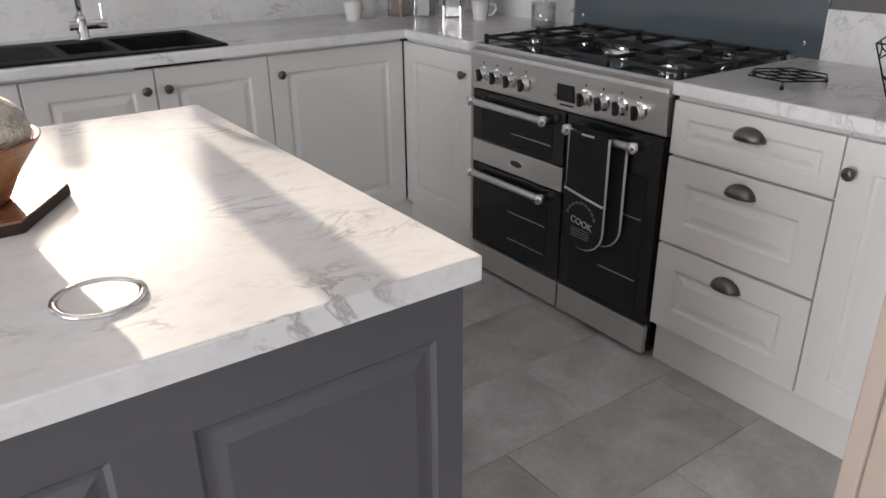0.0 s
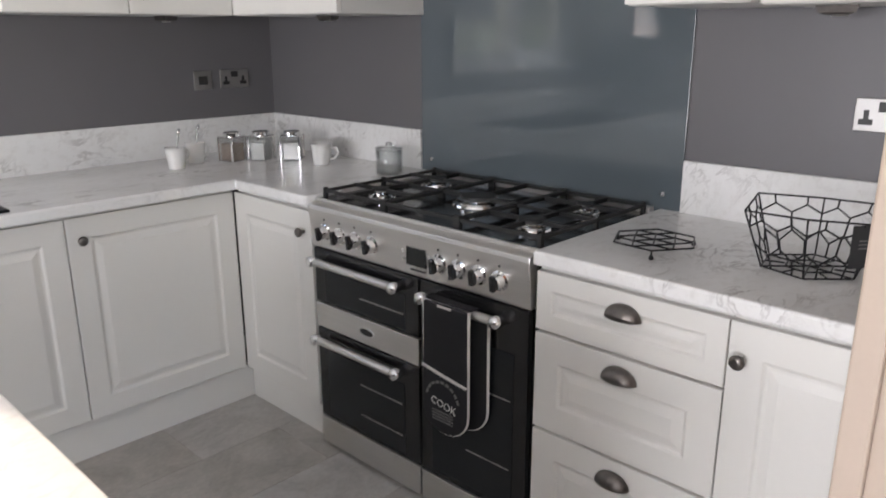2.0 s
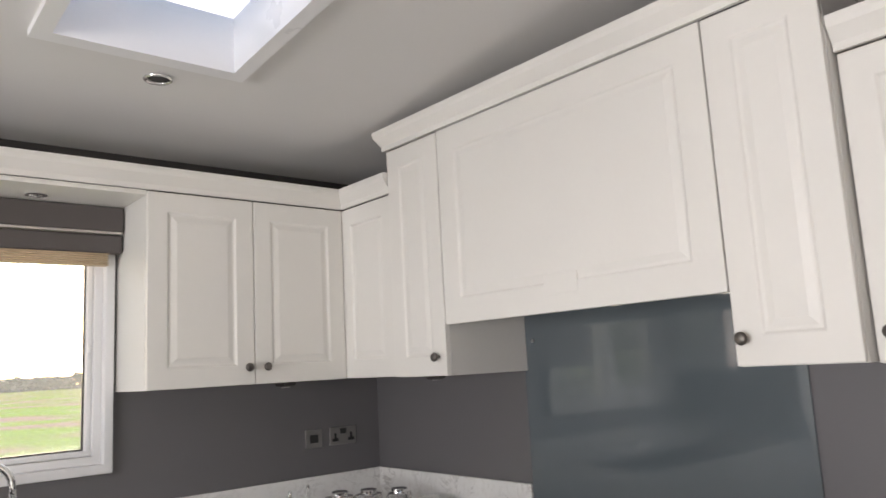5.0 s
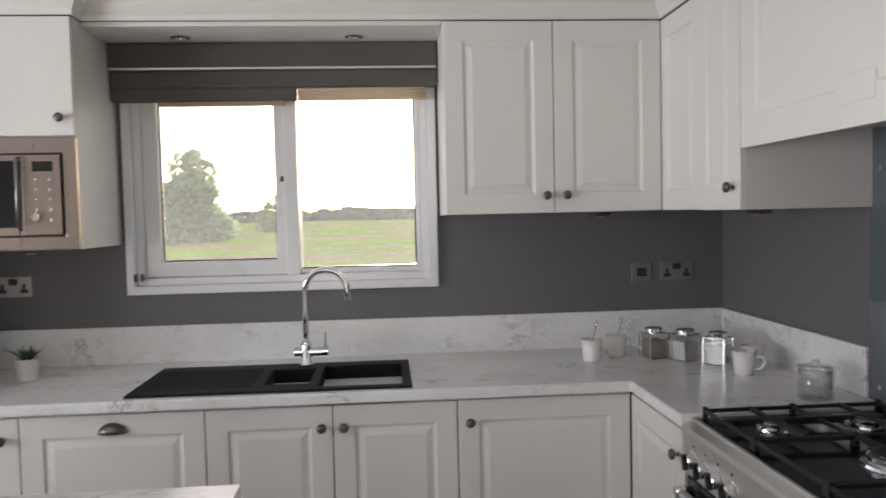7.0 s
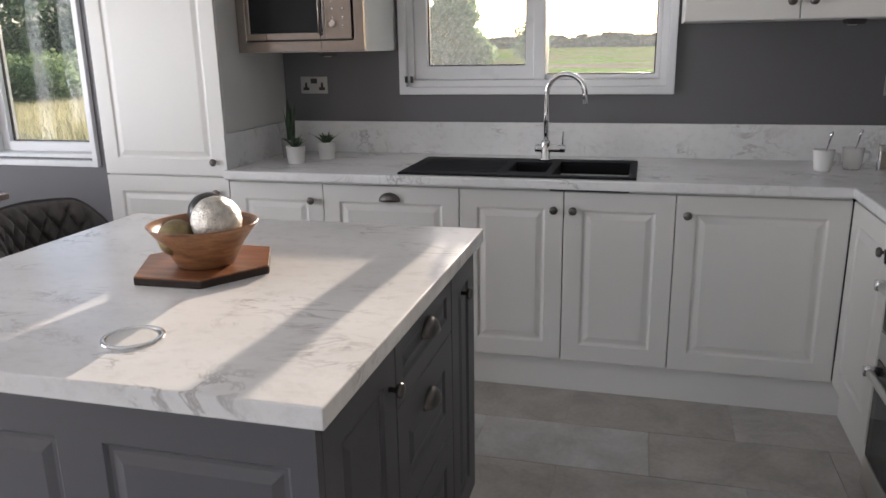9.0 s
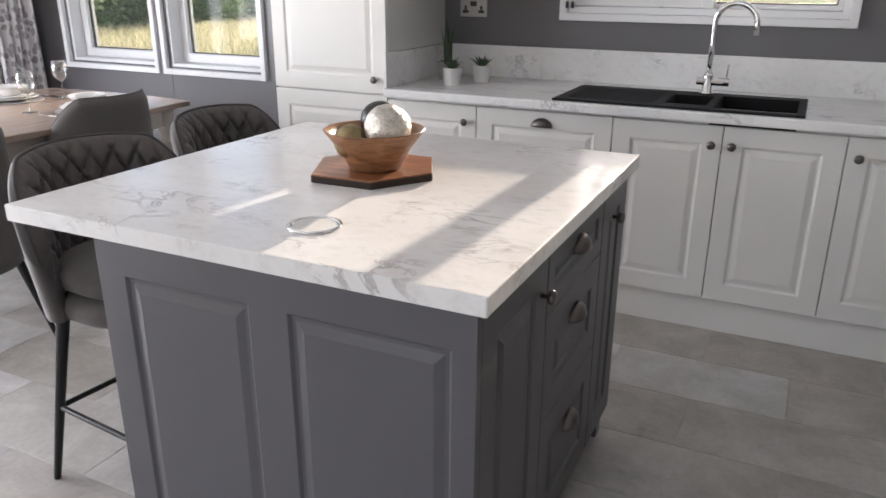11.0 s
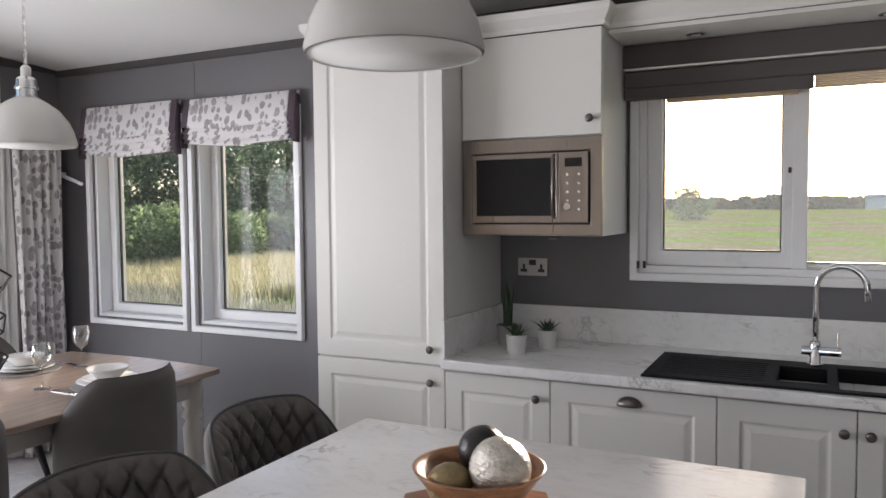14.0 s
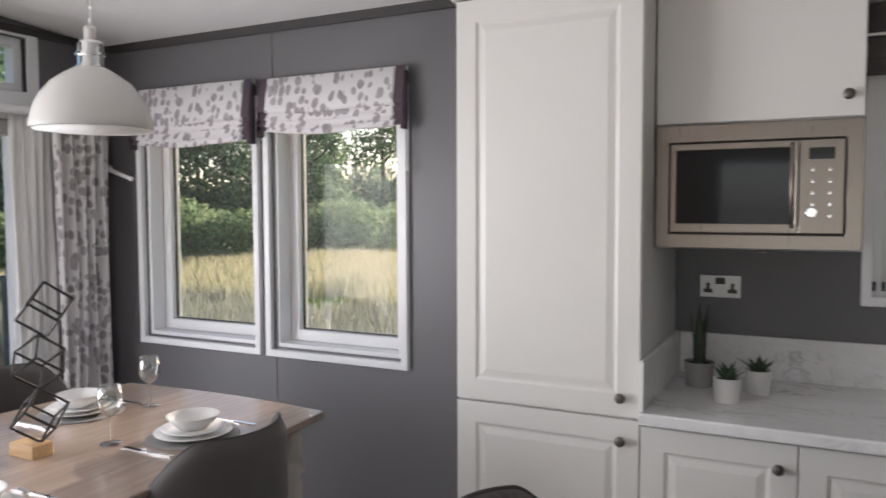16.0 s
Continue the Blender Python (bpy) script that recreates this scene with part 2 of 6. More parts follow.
M_BARK = varied("dark_bark_edge", (0.03, 0.018, 0.012), 0.8, var=0.3, scale=30, fine=150, bump=0.5)
M_BLOCK = wood("pine_block", (0.42, 0.25, 0.12), (0.62, 0.43, 0.24), 0.5, (1, 10, 10), 5)
M_CERAMIC = varied("white_ceramic", (0.78, 0.77, 0.75), 0.16, var=0.02, bump=0.0, rvar=0.03)
M_MATTPOT = varied("matt_white_pot", (0.70, 0.69, 0.67), 0.7, var=0.05, scale=20, fine=120, bump=0.1)
M_GREYPOT = varied("grey_pot", (0.30, 0.29, 0.28), 0.7, var=0.1, scale=20, fine=120, bump=0.1)
M_SOIL = varied("soil", (0.03, 0.022, 0.016), 0.95, var=0.4, scale=60, fine=200, bump=0.6)
M_SUCC = varied("succulent_green", (0.05, 0.085, 0.045), 0.5, var=0.35, scale=30, fine=120, bump=0.1)
M_SLATEMAT = varied("grey_place_mat", (0.25, 0.24, 0.235), 0.6, var=0.1, scale=30, fine=300, bump=0.15)
M_LAMP = varied("cream_enamel_shade", (0.82, 0.81, 0.79), 0.12, var=0.02, bump=0.0, rvar=0.04)
_nt = M_LAMP.node_tree
_tl, _ms = _nt.nodes.new("ShaderNodeBsdfTranslucent"), _nt.nodes.new("ShaderNodeMixShader")
_tl.inputs["Color"].default_value, _ms.inputs["Fac"].default_value = (0.95, 0.94, 0.92, 1), 0.5
_nt.links.new(_nt.nodes["Principled BSDF"].outputs[0], _ms.inputs[1])
_nt.links.new(_tl.outputs[0], _ms.inputs[2])
_nt.links.new(_ms.outputs[0], _nt.nodes["Material Output"].inputs["Surface"])
M_LINING = varied("white_shade_lining", (0.86, 0.85, 0.83), 0.3, var=0.02, bump=0.0)
M_SWITCHDARK = varied("dark_socket_insert", (0.02, 0.02, 0.02), 0.4, var=0.1, bump=0)
M_CLOTHBLACK = varied("black_glove_cloth", (0.010, 0.010, 0.012), 0.85, var=0.2, scale=20, fine=400, bump=0.3)
M_WHITECLOTH = varied("white_cloth_edge", (0.62, 0.60, 0.57), 0.8, var=0.05, fine=400, bump=0.2)
M_TAG = varied("dark_card_tag", (0.03, 0.03, 0.032), 0.6, var=0.1)
M_SILVERBALL = varied("silver_mosaic_ball", (0.62, 0.58, 0.52), 0.34, 0.9, var=0.3, scale=60, fine=150, bump=0.9, dist=0.006)
M_GOLDBALL = varied("bronze_ball", (0.30, 0.23, 0.12), 0.35, 0.7, var=0.25, scale=30, fine=140, bump=0.5)
M_BLACKBALL = varied("black_ball", (0.015, 0.014, 0.013), 0.3, 0.2, var=0.3, scale=40, fine=160, bump=0.6)
M_TEA = varied("brown_jar_contents", (0.30, 0.22, 0.17), 0.8, var=0.25, scale=60, fine=300, bump=0.4)
M_SUGAR = varied("white_jar_contents", (0.72, 0.71, 0.69), 0.8, var=0.06, scale=60, fine=300, bump=0.3)
M_DECK = wood("grey_deck_board", (0.10, 0.095, 0.09), (0.2, 0.19, 0.18), 0.7, (1, 12, 12))
M_RAIL = varied("slate_painted_rail", (0.09, 0.11, 0.13), 0.5, var=0.08)
M_SCREEN = varied("dark_display", (0.01, 0.012, 0.012), 0.1, var=0.1, bump=0)
M_SPOTLIT = bpy.data.materials.new("lit_hood_lamp")
M_SPOTLIT.use_nodes = True
_b = M_SPOTLIT.node_tree.nodes["Principled BSDF"]
_b.inputs["Emission Color"].default_value, _b.inputs["Emission Strength"].default_value = (1.0, 0.93, 0.8, 1), 5.0


def tile_material():
    m, nt, b = base("grey_stone_tile", 0.42)
    v = coords(nt, (1, 1, 1), True)
    oi = nt.nodes.new("ShaderNodeObjectInfo")
    tone = ramp(nt, oi.outputs["Random"], [(0.0, (0.47, 0.445, 0.41)), (0.5, (0.545, 0.53, 0.51)), (1.0, (0.60, 0.595, 0.59))])
    cl = ramp(nt, noise_tex(nt, v, 4.5, 7, 0.62, 0.5), [(0.3, (0.66, 0.645, 0.63)), (0.7, (1.08, 1.08, 1.08))])
    fine = ramp(nt, noise_tex(nt, v, 55, 4), [(0.3, (0.9, 0.9, 0.9)), (0.7, (1.04, 1.04, 1.04))])
    col = mix(nt, 1.0, mix(nt, 1.0, tone, cl, "MULTIPLY"), fine, "MULTIPLY")
    nt.links.new(col, b.inputs["Base Color"])
    bumped(nt, b, noise_tex(nt, v, 70, 4), 0.12, 0.001)
    return m


def meadow_material():
    m, nt, b = base("meadow", 0.95)
    v = coords(nt)
    a = ramp(nt, noise_tex(nt, v, 0.09, 6), [(0.42, (0.23, 0.40, 0.03)), (0.50, (0.27, 0.33, 0.08)), (0.58, (0.36, 0.28, 0.17))])
    f = ramp(nt, noise_tex(nt, v, 3.0, 5), [(0.3, (0.7, 0.7, 0.7)), (0.7, (1.15, 1.15, 1.1))])
    nt.links.new(mix(nt, 1.0, a, f, "MULTIPLY"), b.inputs["Base Color"])
    b.inputs["Specular IOR Level"].default_value = 0.0
    bumped(nt, b, noise_tex(nt, v, 8, 4), 0.6, 0.05)
    return m


M_TILE, M_MEADOW = tile_material(), meadow_material()
M_GROUT = varied("grey_tile_joint", (0.52, 0.51, 0.50), 0.8)
M_LEAF = foliage("tree_leaf", (0.07, 0.14, 0.085), (0.26, 0.38, 0.21))
M_BUSH = foliage("bush_leaf", (0.16, 0.27, 0.13), (0.44, 0.56, 0.32))
M_WEED = foliage("grey_green_weed", (0.28, 0.32, 0.25), (0.52, 0.54, 0.46))
M_GRASS = foliage("dry_grass", (0.46, 0.47, 0.27), (0.80, 0.75, 0.54))
M_FAR = foliage("far_hedge_leaf", (0.05, 0.075, 0.055), (0.13, 0.16, 0.11), 0.15)
M_TRUNK = varied("bark", (0.07, 0.05, 0.035), 0.9, var=0.3, scale=6, fine=40, bump=0.6)


# ---- mesh helpers ----
def mesh_of(bm, name, material, smooth=False):
    me = bpy.data.meshes.new(name)
    bmesh.ops.recalc_face_normals(bm, faces=bm.faces)
    if smooth:
        for f in bm.faces:
            f.smooth = True
    bm.to_mesh(me)
    bm.free()
    me.materials.append(material)
    return me


def soften(ob, width, segments=2):
    md = ob.modifiers.new("bevel", "BEVEL")
    md.width, md.segments, md.limit_method, md.angle_limit = width, segments, "ANGLE", radians(40)
    return ob


def part(name, bm, material, parent, label="", smooth=False, bevel=0.0):
    ob = new(name, mesh_of(bm, name, material, smooth))
    ob.parent = parent
    if label:
        tagged(ob, label)
    return soften(ob, bevel) if bevel else ob


def thing(name, m, label, category, group="", kind=""):
    ob = new(name)
    ob.empty_display_size = 0.1
    ob.matrix_world = m
    return tagged(ob, label, category, group, kind)


def solid(name, bm, material, label, category, kind="", m=None, smooth=False, bevel=0.0, group=""):
    ob = new(name, mesh_of(bm, name, material, smooth))
    if m is not None:
        ob.matrix_world = m
    tagged(ob, label, category, group, kind)
    return soften(ob, bevel) if bevel else ob


def box(x0, x1, y0, y1, z0, z1, bm=None):
    bm = bm or bmesh.new()
    r = bmesh.ops.create_cube(bm, size=1.0)
    bmesh.ops.transform(bm, verts=r["verts"], matrix=Matrix.LocRotScale(((x0 + x1) / 2, (y0 + y1) / 2, (z0 + z1) / 2), None, (abs(x1 - x0), abs(y1 - y0), abs(z1 - z0))))
    return bm


def cyl(p, q, r0, r1=None, bm=None, seg=16, caps=True):
    bm = bm or bmesh.new()
    p, q = Vector(p), Vector(q)
    d = q - p
    r = bmesh.ops.create_cone(bm, cap_ends=caps, segments=seg, radius1=r0, radius2=r0 if r1 is None else r1, depth=d.length)
    bmesh.ops.transform(bm, verts=r["verts"], matrix=Matrix.Translation((p + q) / 2) @ d.to_track_quat("Z", "Y").to_matrix().to_4x4())
    return bm


def lathe(profile, seg=32, bm=None, at=(0, 0, 0)):
    """Turns a list of (radius, height) about the z axis."""
    bm = bm or bmesh.new()
    rings = []
    for r, z in profile:
        rings.append([bm.verts.new((at[0] + r * math.cos(2 * math.pi * i / seg), at[1] + r * math.sin(2 * math.pi * i / seg), at[2] + z)) for i in range(seg)])
    for a, b in zip(rings, rings[1:]):
        for i in range(seg):
            bm.faces.new((a[i], a[(i + 1) % seg], b[(i + 1) % seg], b[i]))
    for ring in (rings[0], rings[-1]):
        if (ring[0].co - ring[seg // 2].co).length > 1e-5:
            bm.faces.new(ring)
    bmesh.ops.remove_doubles(bm, verts=bm.verts, dist=1e-6)
    return bm


def tube(points, r, bm=None, seg=8):
    """A bent rod along points."""
    bm = bm or bmesh.new()
    pts = [Vector(p) for p in points]
    rings, up = [], None
    for i, p in enumerate(pts):
        d = (pts[min(i + 1, len(pts) - 1)] - pts[max(i - 1, 0)]).normalized()
        if up is None:
            up = d.orthogonal().normalized()
        up = (up - d * up.dot(d)).normalized()
        side = d.cross(up)
        rings.append([bm.verts.new(p + (up * math.cos(a) + side * math.sin(a)) * r) for a in [2 * math.pi * k / seg for k in range(seg)]])
    for a, b in zip(rings, rings[1:]):
        for k in range(seg):
            bm.faces.new((a[k], a[(k + 1) % seg], b[(k + 1) % seg], b[k]))
    bm.faces.new(rings[0])
    bm.faces.new(rings[-1])
    return bm


def rods(segments, r, bm=None, seg=6):
    bm = bm or bmesh.new()
    for p, q in segments:
        cyl(p, q, r, r, bm, seg)
    return bm


def cells(us, vs, w0, w1, filled, axes="xyz"):
    """A slab cut into a grid, in which only the filled cells stand: openings go right through it."""
    bm = bmesh.new()
    ix = ["xyz".index(a) for a in axes]
    cache = {}

    def vert(i, j, w):
        if (i, j, w) not in cache:
            co = [0, 0, 0]
            co[ix[0]], co[ix[1]], co[ix[2]] = us[i], vs[j], w
            cache[(i, j, w)] = bm.verts.new(co)
        return cache[(i, j, w)]

    full = {(i, j) for i in range(len(us) - 1) for j in range(len(vs) - 1) if filled((us[i] + us[i + 1]) / 2, (vs[j] + vs[j + 1]) / 2)}
    for i, j in full:
        for w in (w0, w1):
            bm.faces.new([vert(i, j, w), vert(i + 1, j, w), vert(i + 1, j + 1, w), vert(i, j + 1, w)])
        for di, dj, a, b in ((-1, 0, (i, j), (i, j + 1)), (1, 0, (i + 1, j), (i + 1, j + 1)), (0, -1, (i, j), (i + 1, j)), (0, 1, (i, j + 1), (i + 1, j + 1))):
            if (i + di, j + dj) not in full:
                bm.faces.new([vert(*a, w0), vert(*b, w0), vert(*b, w1), vert(*a, w1)])
    return bm


def inside(u, v, rects):
    return any(a < u < b and c < v < d for a, b, c, d in rects)


# ---- setting ----
NY, EX, WX, SY = 3.455, 2.484, -3.66, -2.6
KW = (0.045, 1.232, 1.212, 2.10)
DW1, DW2 = (-3.355, -2.612, 0.835, 2.02), (-2.492, -1.780, 0.835, 2.02)
holes = [KW, DW1, DW2]
xs = sorted({WX - 0.15, EX + 0.12} | {h[0] for h in holes} | {h[1] for h in holes})
zs = sorted({-0.1, 2.9} | {h[2] for h in holes} | {h[3] for h in holes})
solid("wall_north", cells(xs, zs, NY, NY + 0.20, lambda u, v: not inside(u, v, holes), "xzy"), M_WALL, "grey painted board wall with window openings", "wall", "structure")
PATIO, TRANSOM = (-0.9, 3.0, 0.03, 1.95), (-0.9, 3.0, 2.09, 2.36)
ys = sorted({SY - 0.1, NY, PATIO[0], PATIO[1]})
zs = sorted({-0.1, 2.9, PATIO[2], PATIO[3], TRANSOM[2], TRANSOM[3]})
solid("wall_west", cells(ys, zs, WX - 0.13, WX, lambda u, v: not inside(u, v, [PATIO, TRANSOM]), "yzx"), M_WALL, "grey wall with glazed patio doors and toplights", "wall", "structure")
solid("wall_east", box(EX, EX + 0.12, SY - 0.1, NY, -0.1, 2.9), M_WALL, "grey painted wall behind the range cooker", "wall", "structure")
# Opening and window out of view, added to hold the south fill light
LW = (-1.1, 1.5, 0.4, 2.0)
solid("wall_south", cells([WX, LW[0], LW[1], EX], [-0.1, LW[2], LW[3], 2.9], SY - 0.12, SY, lambda u, v: not inside(u, v, [LW]), "xzy"), M_CREAM, "unseen cream board wall with a window added for fill light", "wall", "structure")
lw = thing("window_4", pose(0, 0, 0), "white framed wide window added out of view for fill light", "window", kind="structure")
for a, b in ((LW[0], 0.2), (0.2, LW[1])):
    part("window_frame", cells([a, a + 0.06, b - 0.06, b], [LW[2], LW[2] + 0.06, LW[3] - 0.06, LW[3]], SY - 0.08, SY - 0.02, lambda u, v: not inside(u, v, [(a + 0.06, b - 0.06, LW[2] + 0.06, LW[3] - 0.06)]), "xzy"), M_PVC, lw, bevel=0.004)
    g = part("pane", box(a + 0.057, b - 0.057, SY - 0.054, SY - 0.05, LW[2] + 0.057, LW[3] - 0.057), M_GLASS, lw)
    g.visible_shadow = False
solid("wall_partition", box(1.452, EX, 0.50, 0.632, 0, 2.66), M_CREAM, "cream board partition ending beside the units", "wall", "structure")
tr = thing("trim", pose(0, 0, 0), "cream moulded trim on the partition end", "trim", kind="structure")
part("board", box(1.436, 1.452, 0.604, 0.642, 0, 2.64), M_CREAM, tr, bevel=0.004)
part("board", box(1.436, 1.452, 0.49, 0.523, 0, 2.64), M_CREAM, tr, bevel=0.004)
solid("floor_base", box(WX - 0.13, EX + 0.1, SY - 0.1, NY + 0.13, -0.08, -0.004), M_GROUT, "dark joints under grey stone tiles", "floor", "structure")

# Ceiling: two shallow slopes that meet at a ridge, with a roof light in the northern one
EAVE, SLOPE, RIDGE = 2.395, 0.082, 0.2
RL = (0.78, 1.40, 1.95, 2.60)


def ceiling_z(y):
    return EAVE + SLOPE * ((NY - y) if y > RIDGE else (NY - RIDGE) - (RIDGE - y))


bm = cells(sorted({WX - 0.1, EX + 0.1, RL[0], RL[1]}), sorted({SY - 0.1, NY + 0.1, RL[2], RL[3], RIDGE}), 0.0, 0.12, lambda u, v: not inside(u, v, [RL]))
for v in bm.verts:
    v.co.z += ceiling_z(v.co.y)
solid("ceiling", bm, M_CEIL, "white matt ceiling rising from the wall", "ceiling", "structure")
cv = thing("cove_trim", pose(0, 0, 0), "dark strip where wall meets ceiling, with sheets for shade over the units", "trim", kind="structure")
part("strip", box(WX, EX, NY - 0.018, NY - 0.001, EAVE - 0.04, EAVE + 0.005), M_COVE_SHADE, cv)
# Two dark sheets put in the shade of the gap above the units
part("gap_shade", box(-1.21, EX - 0.03, NY - 0.024, NY - 0.019, 2.15, EAVE + 0.001), M_COVE_SHADE, cv)
part("gap_shade", box(EX - 0.024, EX - 0.003, 0.64, NY - 0.03, 2.35, EAVE + 0.001), M_COVE_SHADE, cv)
part("strip", box(WX, WX + 0.018, SY, NY - 0.02, 2.372, 2.41), M_COVE_SHADE, cv)
for x in (-2.49, -1.25):
    solid("wall_joint", box(x - 0.004, x + 0.004, NY - 0.003, NY + 0.001, 0, EAVE - 0.04), M_WALL, "thin cover strip over a wall board joint", "trim", "structure")
bb = thing("baseboard", pose(0, 0, 0), "low grey skirting board", "baseboard", kind="structure")
part("board", box(WX, -1.235, NY - 0.014, NY - 0.001, 0, 0.07), M_WALL, bb, bevel=0.003)

# Roof light
rl = thing("roof_light", pose(0, 0, 0), "white framed roof light set in the ceiling", "roof light", kind="structure")
zc = ceiling_z((RL[2] + RL[3]) / 2)


def tilt(bm):
    for v in bm.verts:
        v.co.z += ceiling_z(v.co.y)
    return bm


part("frame", tilt(cells([RL[0] - 0.0, RL[0] + 0.05, RL[1] - 0.05, RL[1]], [RL[2], RL[2] + 0.05, RL[3] - 0.05, RL[3]], -0.022, 0.16, lambda u, v: not inside(u, v, [(RL[0] + 0.05, RL[1] - 0.05, RL[2] + 0.05, RL[3] - 0.05)]))), M_PVC, rl)
p = part("pane", tilt(box(RL[0] + 0.04, RL[1] - 0.04, RL[2] + 0.04, RL[3] - 0.04, 0.125, 0.131)), M_GLASS, rl)
p.visible_shadow = False


# ---- windows ----
def window(name, o, y_face, label, panes, mull, casement, back=0.052, glazing=None):
    """A framed window. o: outer x0, x1, z0, z1 of the face frame; panes: the sashes (x0, x1, z0, z1)."""
    w = thing(name, pose(0, 0, 0), label, "window", kind="structure")
    x0, x1, z0, z1 = o
    op = (x0 + 0.034, x1 - 0.034, z0 + 0.034, z1 - 0.034)
    part("window_frame", cells([x0, op[0], op[1], x1], [z0, op[2], op[3], z1], y_face, NY + back + 0.073, lambda u, v: not inside(u, v, [op]), "xzy"), M_PVC, w, bevel=0.004)
    part("window_frame", cells([op[0], op[0] + 0.03, op[1] - 0.03, op[1]], [op[2], op[2] + 0.03, op[3] - 0.03, op[3]], y_face + 0.035, NY + back + 0.068, lambda u, v: not inside(u, v, [(op[0] + 0.03, op[1] - 0.03, op[2] + 0.03, op[3] - 0.03)]), "xzy"), M_PVC, w, bevel=0.003)
    for m in mull:
        part("mullion", box(m[0], m[1], y_face + 0.02, NY + 0.11, op[2] + 0.03, op[3] - 0.03), M_PVC, w, bevel=0.004)
    for k, (a, b, c, d) in enumerate(panes):
        fw = casement[k]
        part("sash", cells([a, a + fw, b - fw, b], [c, c + fw, d - fw, d], NY + back - 0.032, NY + back + 0.038, lambda u, v: not inside(u, v, [(a + fw, b - fw, c + fw, d - fw)]), "xzy"), M_PVC, w, bevel=0.005)
        part("gasket", cells([a + fw, a + fw + 0.006, b - fw - 0.006, b - fw], [c + fw, c + fw + 0.006, d - fw - 0.006, d - fw], NY + back - 0.004, NY + back + 0.010, lambda u, v: not inside(u, v, [(a + fw + 0.006, b - fw - 0.006, c + fw + 0.006, d - fw - 0.006)]), "xzy"), M_SWITCHDARK, w)
        g = part("pane", box(a + fw - 0.003, b - fw + 0.003, NY + back, NY + back + 0.004, c + fw - 0.003, d - fw + 0.003), glazing or M_DOUBLEGLASS, w)
        g.visible_shadow = False
        kb = box(b - fw * 0.55 - 0.006, b - fw * 0.55 + 0.006, NY + back - 0.046, NY + back - 0.031, (c + d) / 2 - 0.03, (c + d) / 2 - 0.008)
        part("latch", kb, M_SWITCHDARK if casement[k] > 0.03 else M_PVC, w, bevel=0.002)
    return w


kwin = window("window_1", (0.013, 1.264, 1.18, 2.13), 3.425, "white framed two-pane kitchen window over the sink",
              [(0.077, 0.668, 1.245, 2.066), (0.668, 1.2, 1.245, 2.066)], [(0.645, 0.70)], (0.062, 0.02), glazing=M_HAZEGLASS)
part("trickle_clip", box(0.045, 0.056, 3.415, 3.426, 1.235, 1.265, box(0.072, 0.083, 3.415, 3.426, 1.235, 1.265)), M_SWITCHDARK, kwin)
window("window_2", (-3.399, -2.568, 0.79, 2.06), 3.428, "white framed dining window below a raised blind", [(-3.335, -2.632, 0.855, 1.995)], [], (0.055,), 0.125)
window("window_3", (-2.535, -1.737, 0.79, 2.06), 3.428, "white framed dining window below a raised blind", [(-2.471, -1.801, 0.855, 1.995)], [], (0.055,), 0.125)

# Patio doors and toplights in the west wall
pd = thing("door_1", pose(0, 0, 0), "white framed glazed patio doors onto the deck", "patio door", kind="structure")
for a, b in ((-0.9, 0.4), (0.4, 1.7), (1.7, 3.0)):
    f = 0.075
    part("door_frame", cells([a, a + f, b - f, b], [0.03, 0.03 + f, 1.95 - f, 1.95], WX - 0.10, WX - 0.03, lambda u, v: not inside(u, v, [(a + f, b - f, 0.03 + f, 1.95 - f)]), "yzx"), M_PVC, pd, bevel=0.005)
    g = part("pane", box(WX - 0.068, WX - 0.062, a + f, b - f, 0.03 + f, 1.95 - f), M_GLASS, pd)
    g.visible_shadow = False
    f = 0.045
    part("toplight_frame", cells([a, a + f, b - f, b], [2.09, 2.09 + f, 2.36 - f, 2.36], WX - 0.10, WX - 0.03, lambda u, v: not inside(u, v, [(a + f, b - f, 2.09 + f, 2.36 - f)]), "yzx"), M_PVC, pd, bevel=0.004)
    g = part("pane", box(WX - 0.068, WX - 0.062, a + f, b - f, 2.09 + f, 2.36 - f), M_GLASS, pd)
    g.visible_shadow = False
part("door_trim", cells([-0.97, -0.9, 3.0, 3.06], [0.0, 0.03, 1.95, 2.09, 2.36, 2.375], WX - 0.028, WX + 0.014, lambda u, v: not inside(u, v, [(-0.9, 3.0, 0.03, 1.95), (-0.9, 3.0, 2.09, 2.36)]), "yzx"), M_PVC, pd, bevel=0.004)


# ---- kitchen units ----
def panel_front(w, h, t=0.02, frame=0.071, z0=0.0, x0=0.0):
    """A door or drawer front with a moulded, raised centre panel. Its face looks along -y."""
    bm = bmesh.new()
    box(x0, x0 + w, -t, 0, z0, z0 + h, bm)
    bm.faces.ensure_lookup_table()
    face = min(bm.faces, key=lambda f: f.calc_center_median().y)
    fr = min(frame, w * 0.3, h * 0.3)
    for thick, depth in ((fr, 0.0), (0.007, -0.006), (0.008, 0.0), (0.020, 0.005)):
        bmesh.ops.inset_region(bm, faces=[face], thickness=thick, depth=depth, use_even_offset=True)
    return bm


KNOB = [(0.0, -0.0), (0.006, 0.0), (0.0055, 0.010), (0.007, 0.014), (0.015, 0.018), (0.0165, 0.024), (0.0135, 0.029), (0.006, 0.031), (0.0, 0.0312)]


def knob(x, y, z, parent):
    ob = part("knob", lathe(KNOB, 20), M_PEWTER, parent, smooth=True)
    ob.matrix_local = pose(x, y, z, 90, 0, 0)
    return ob


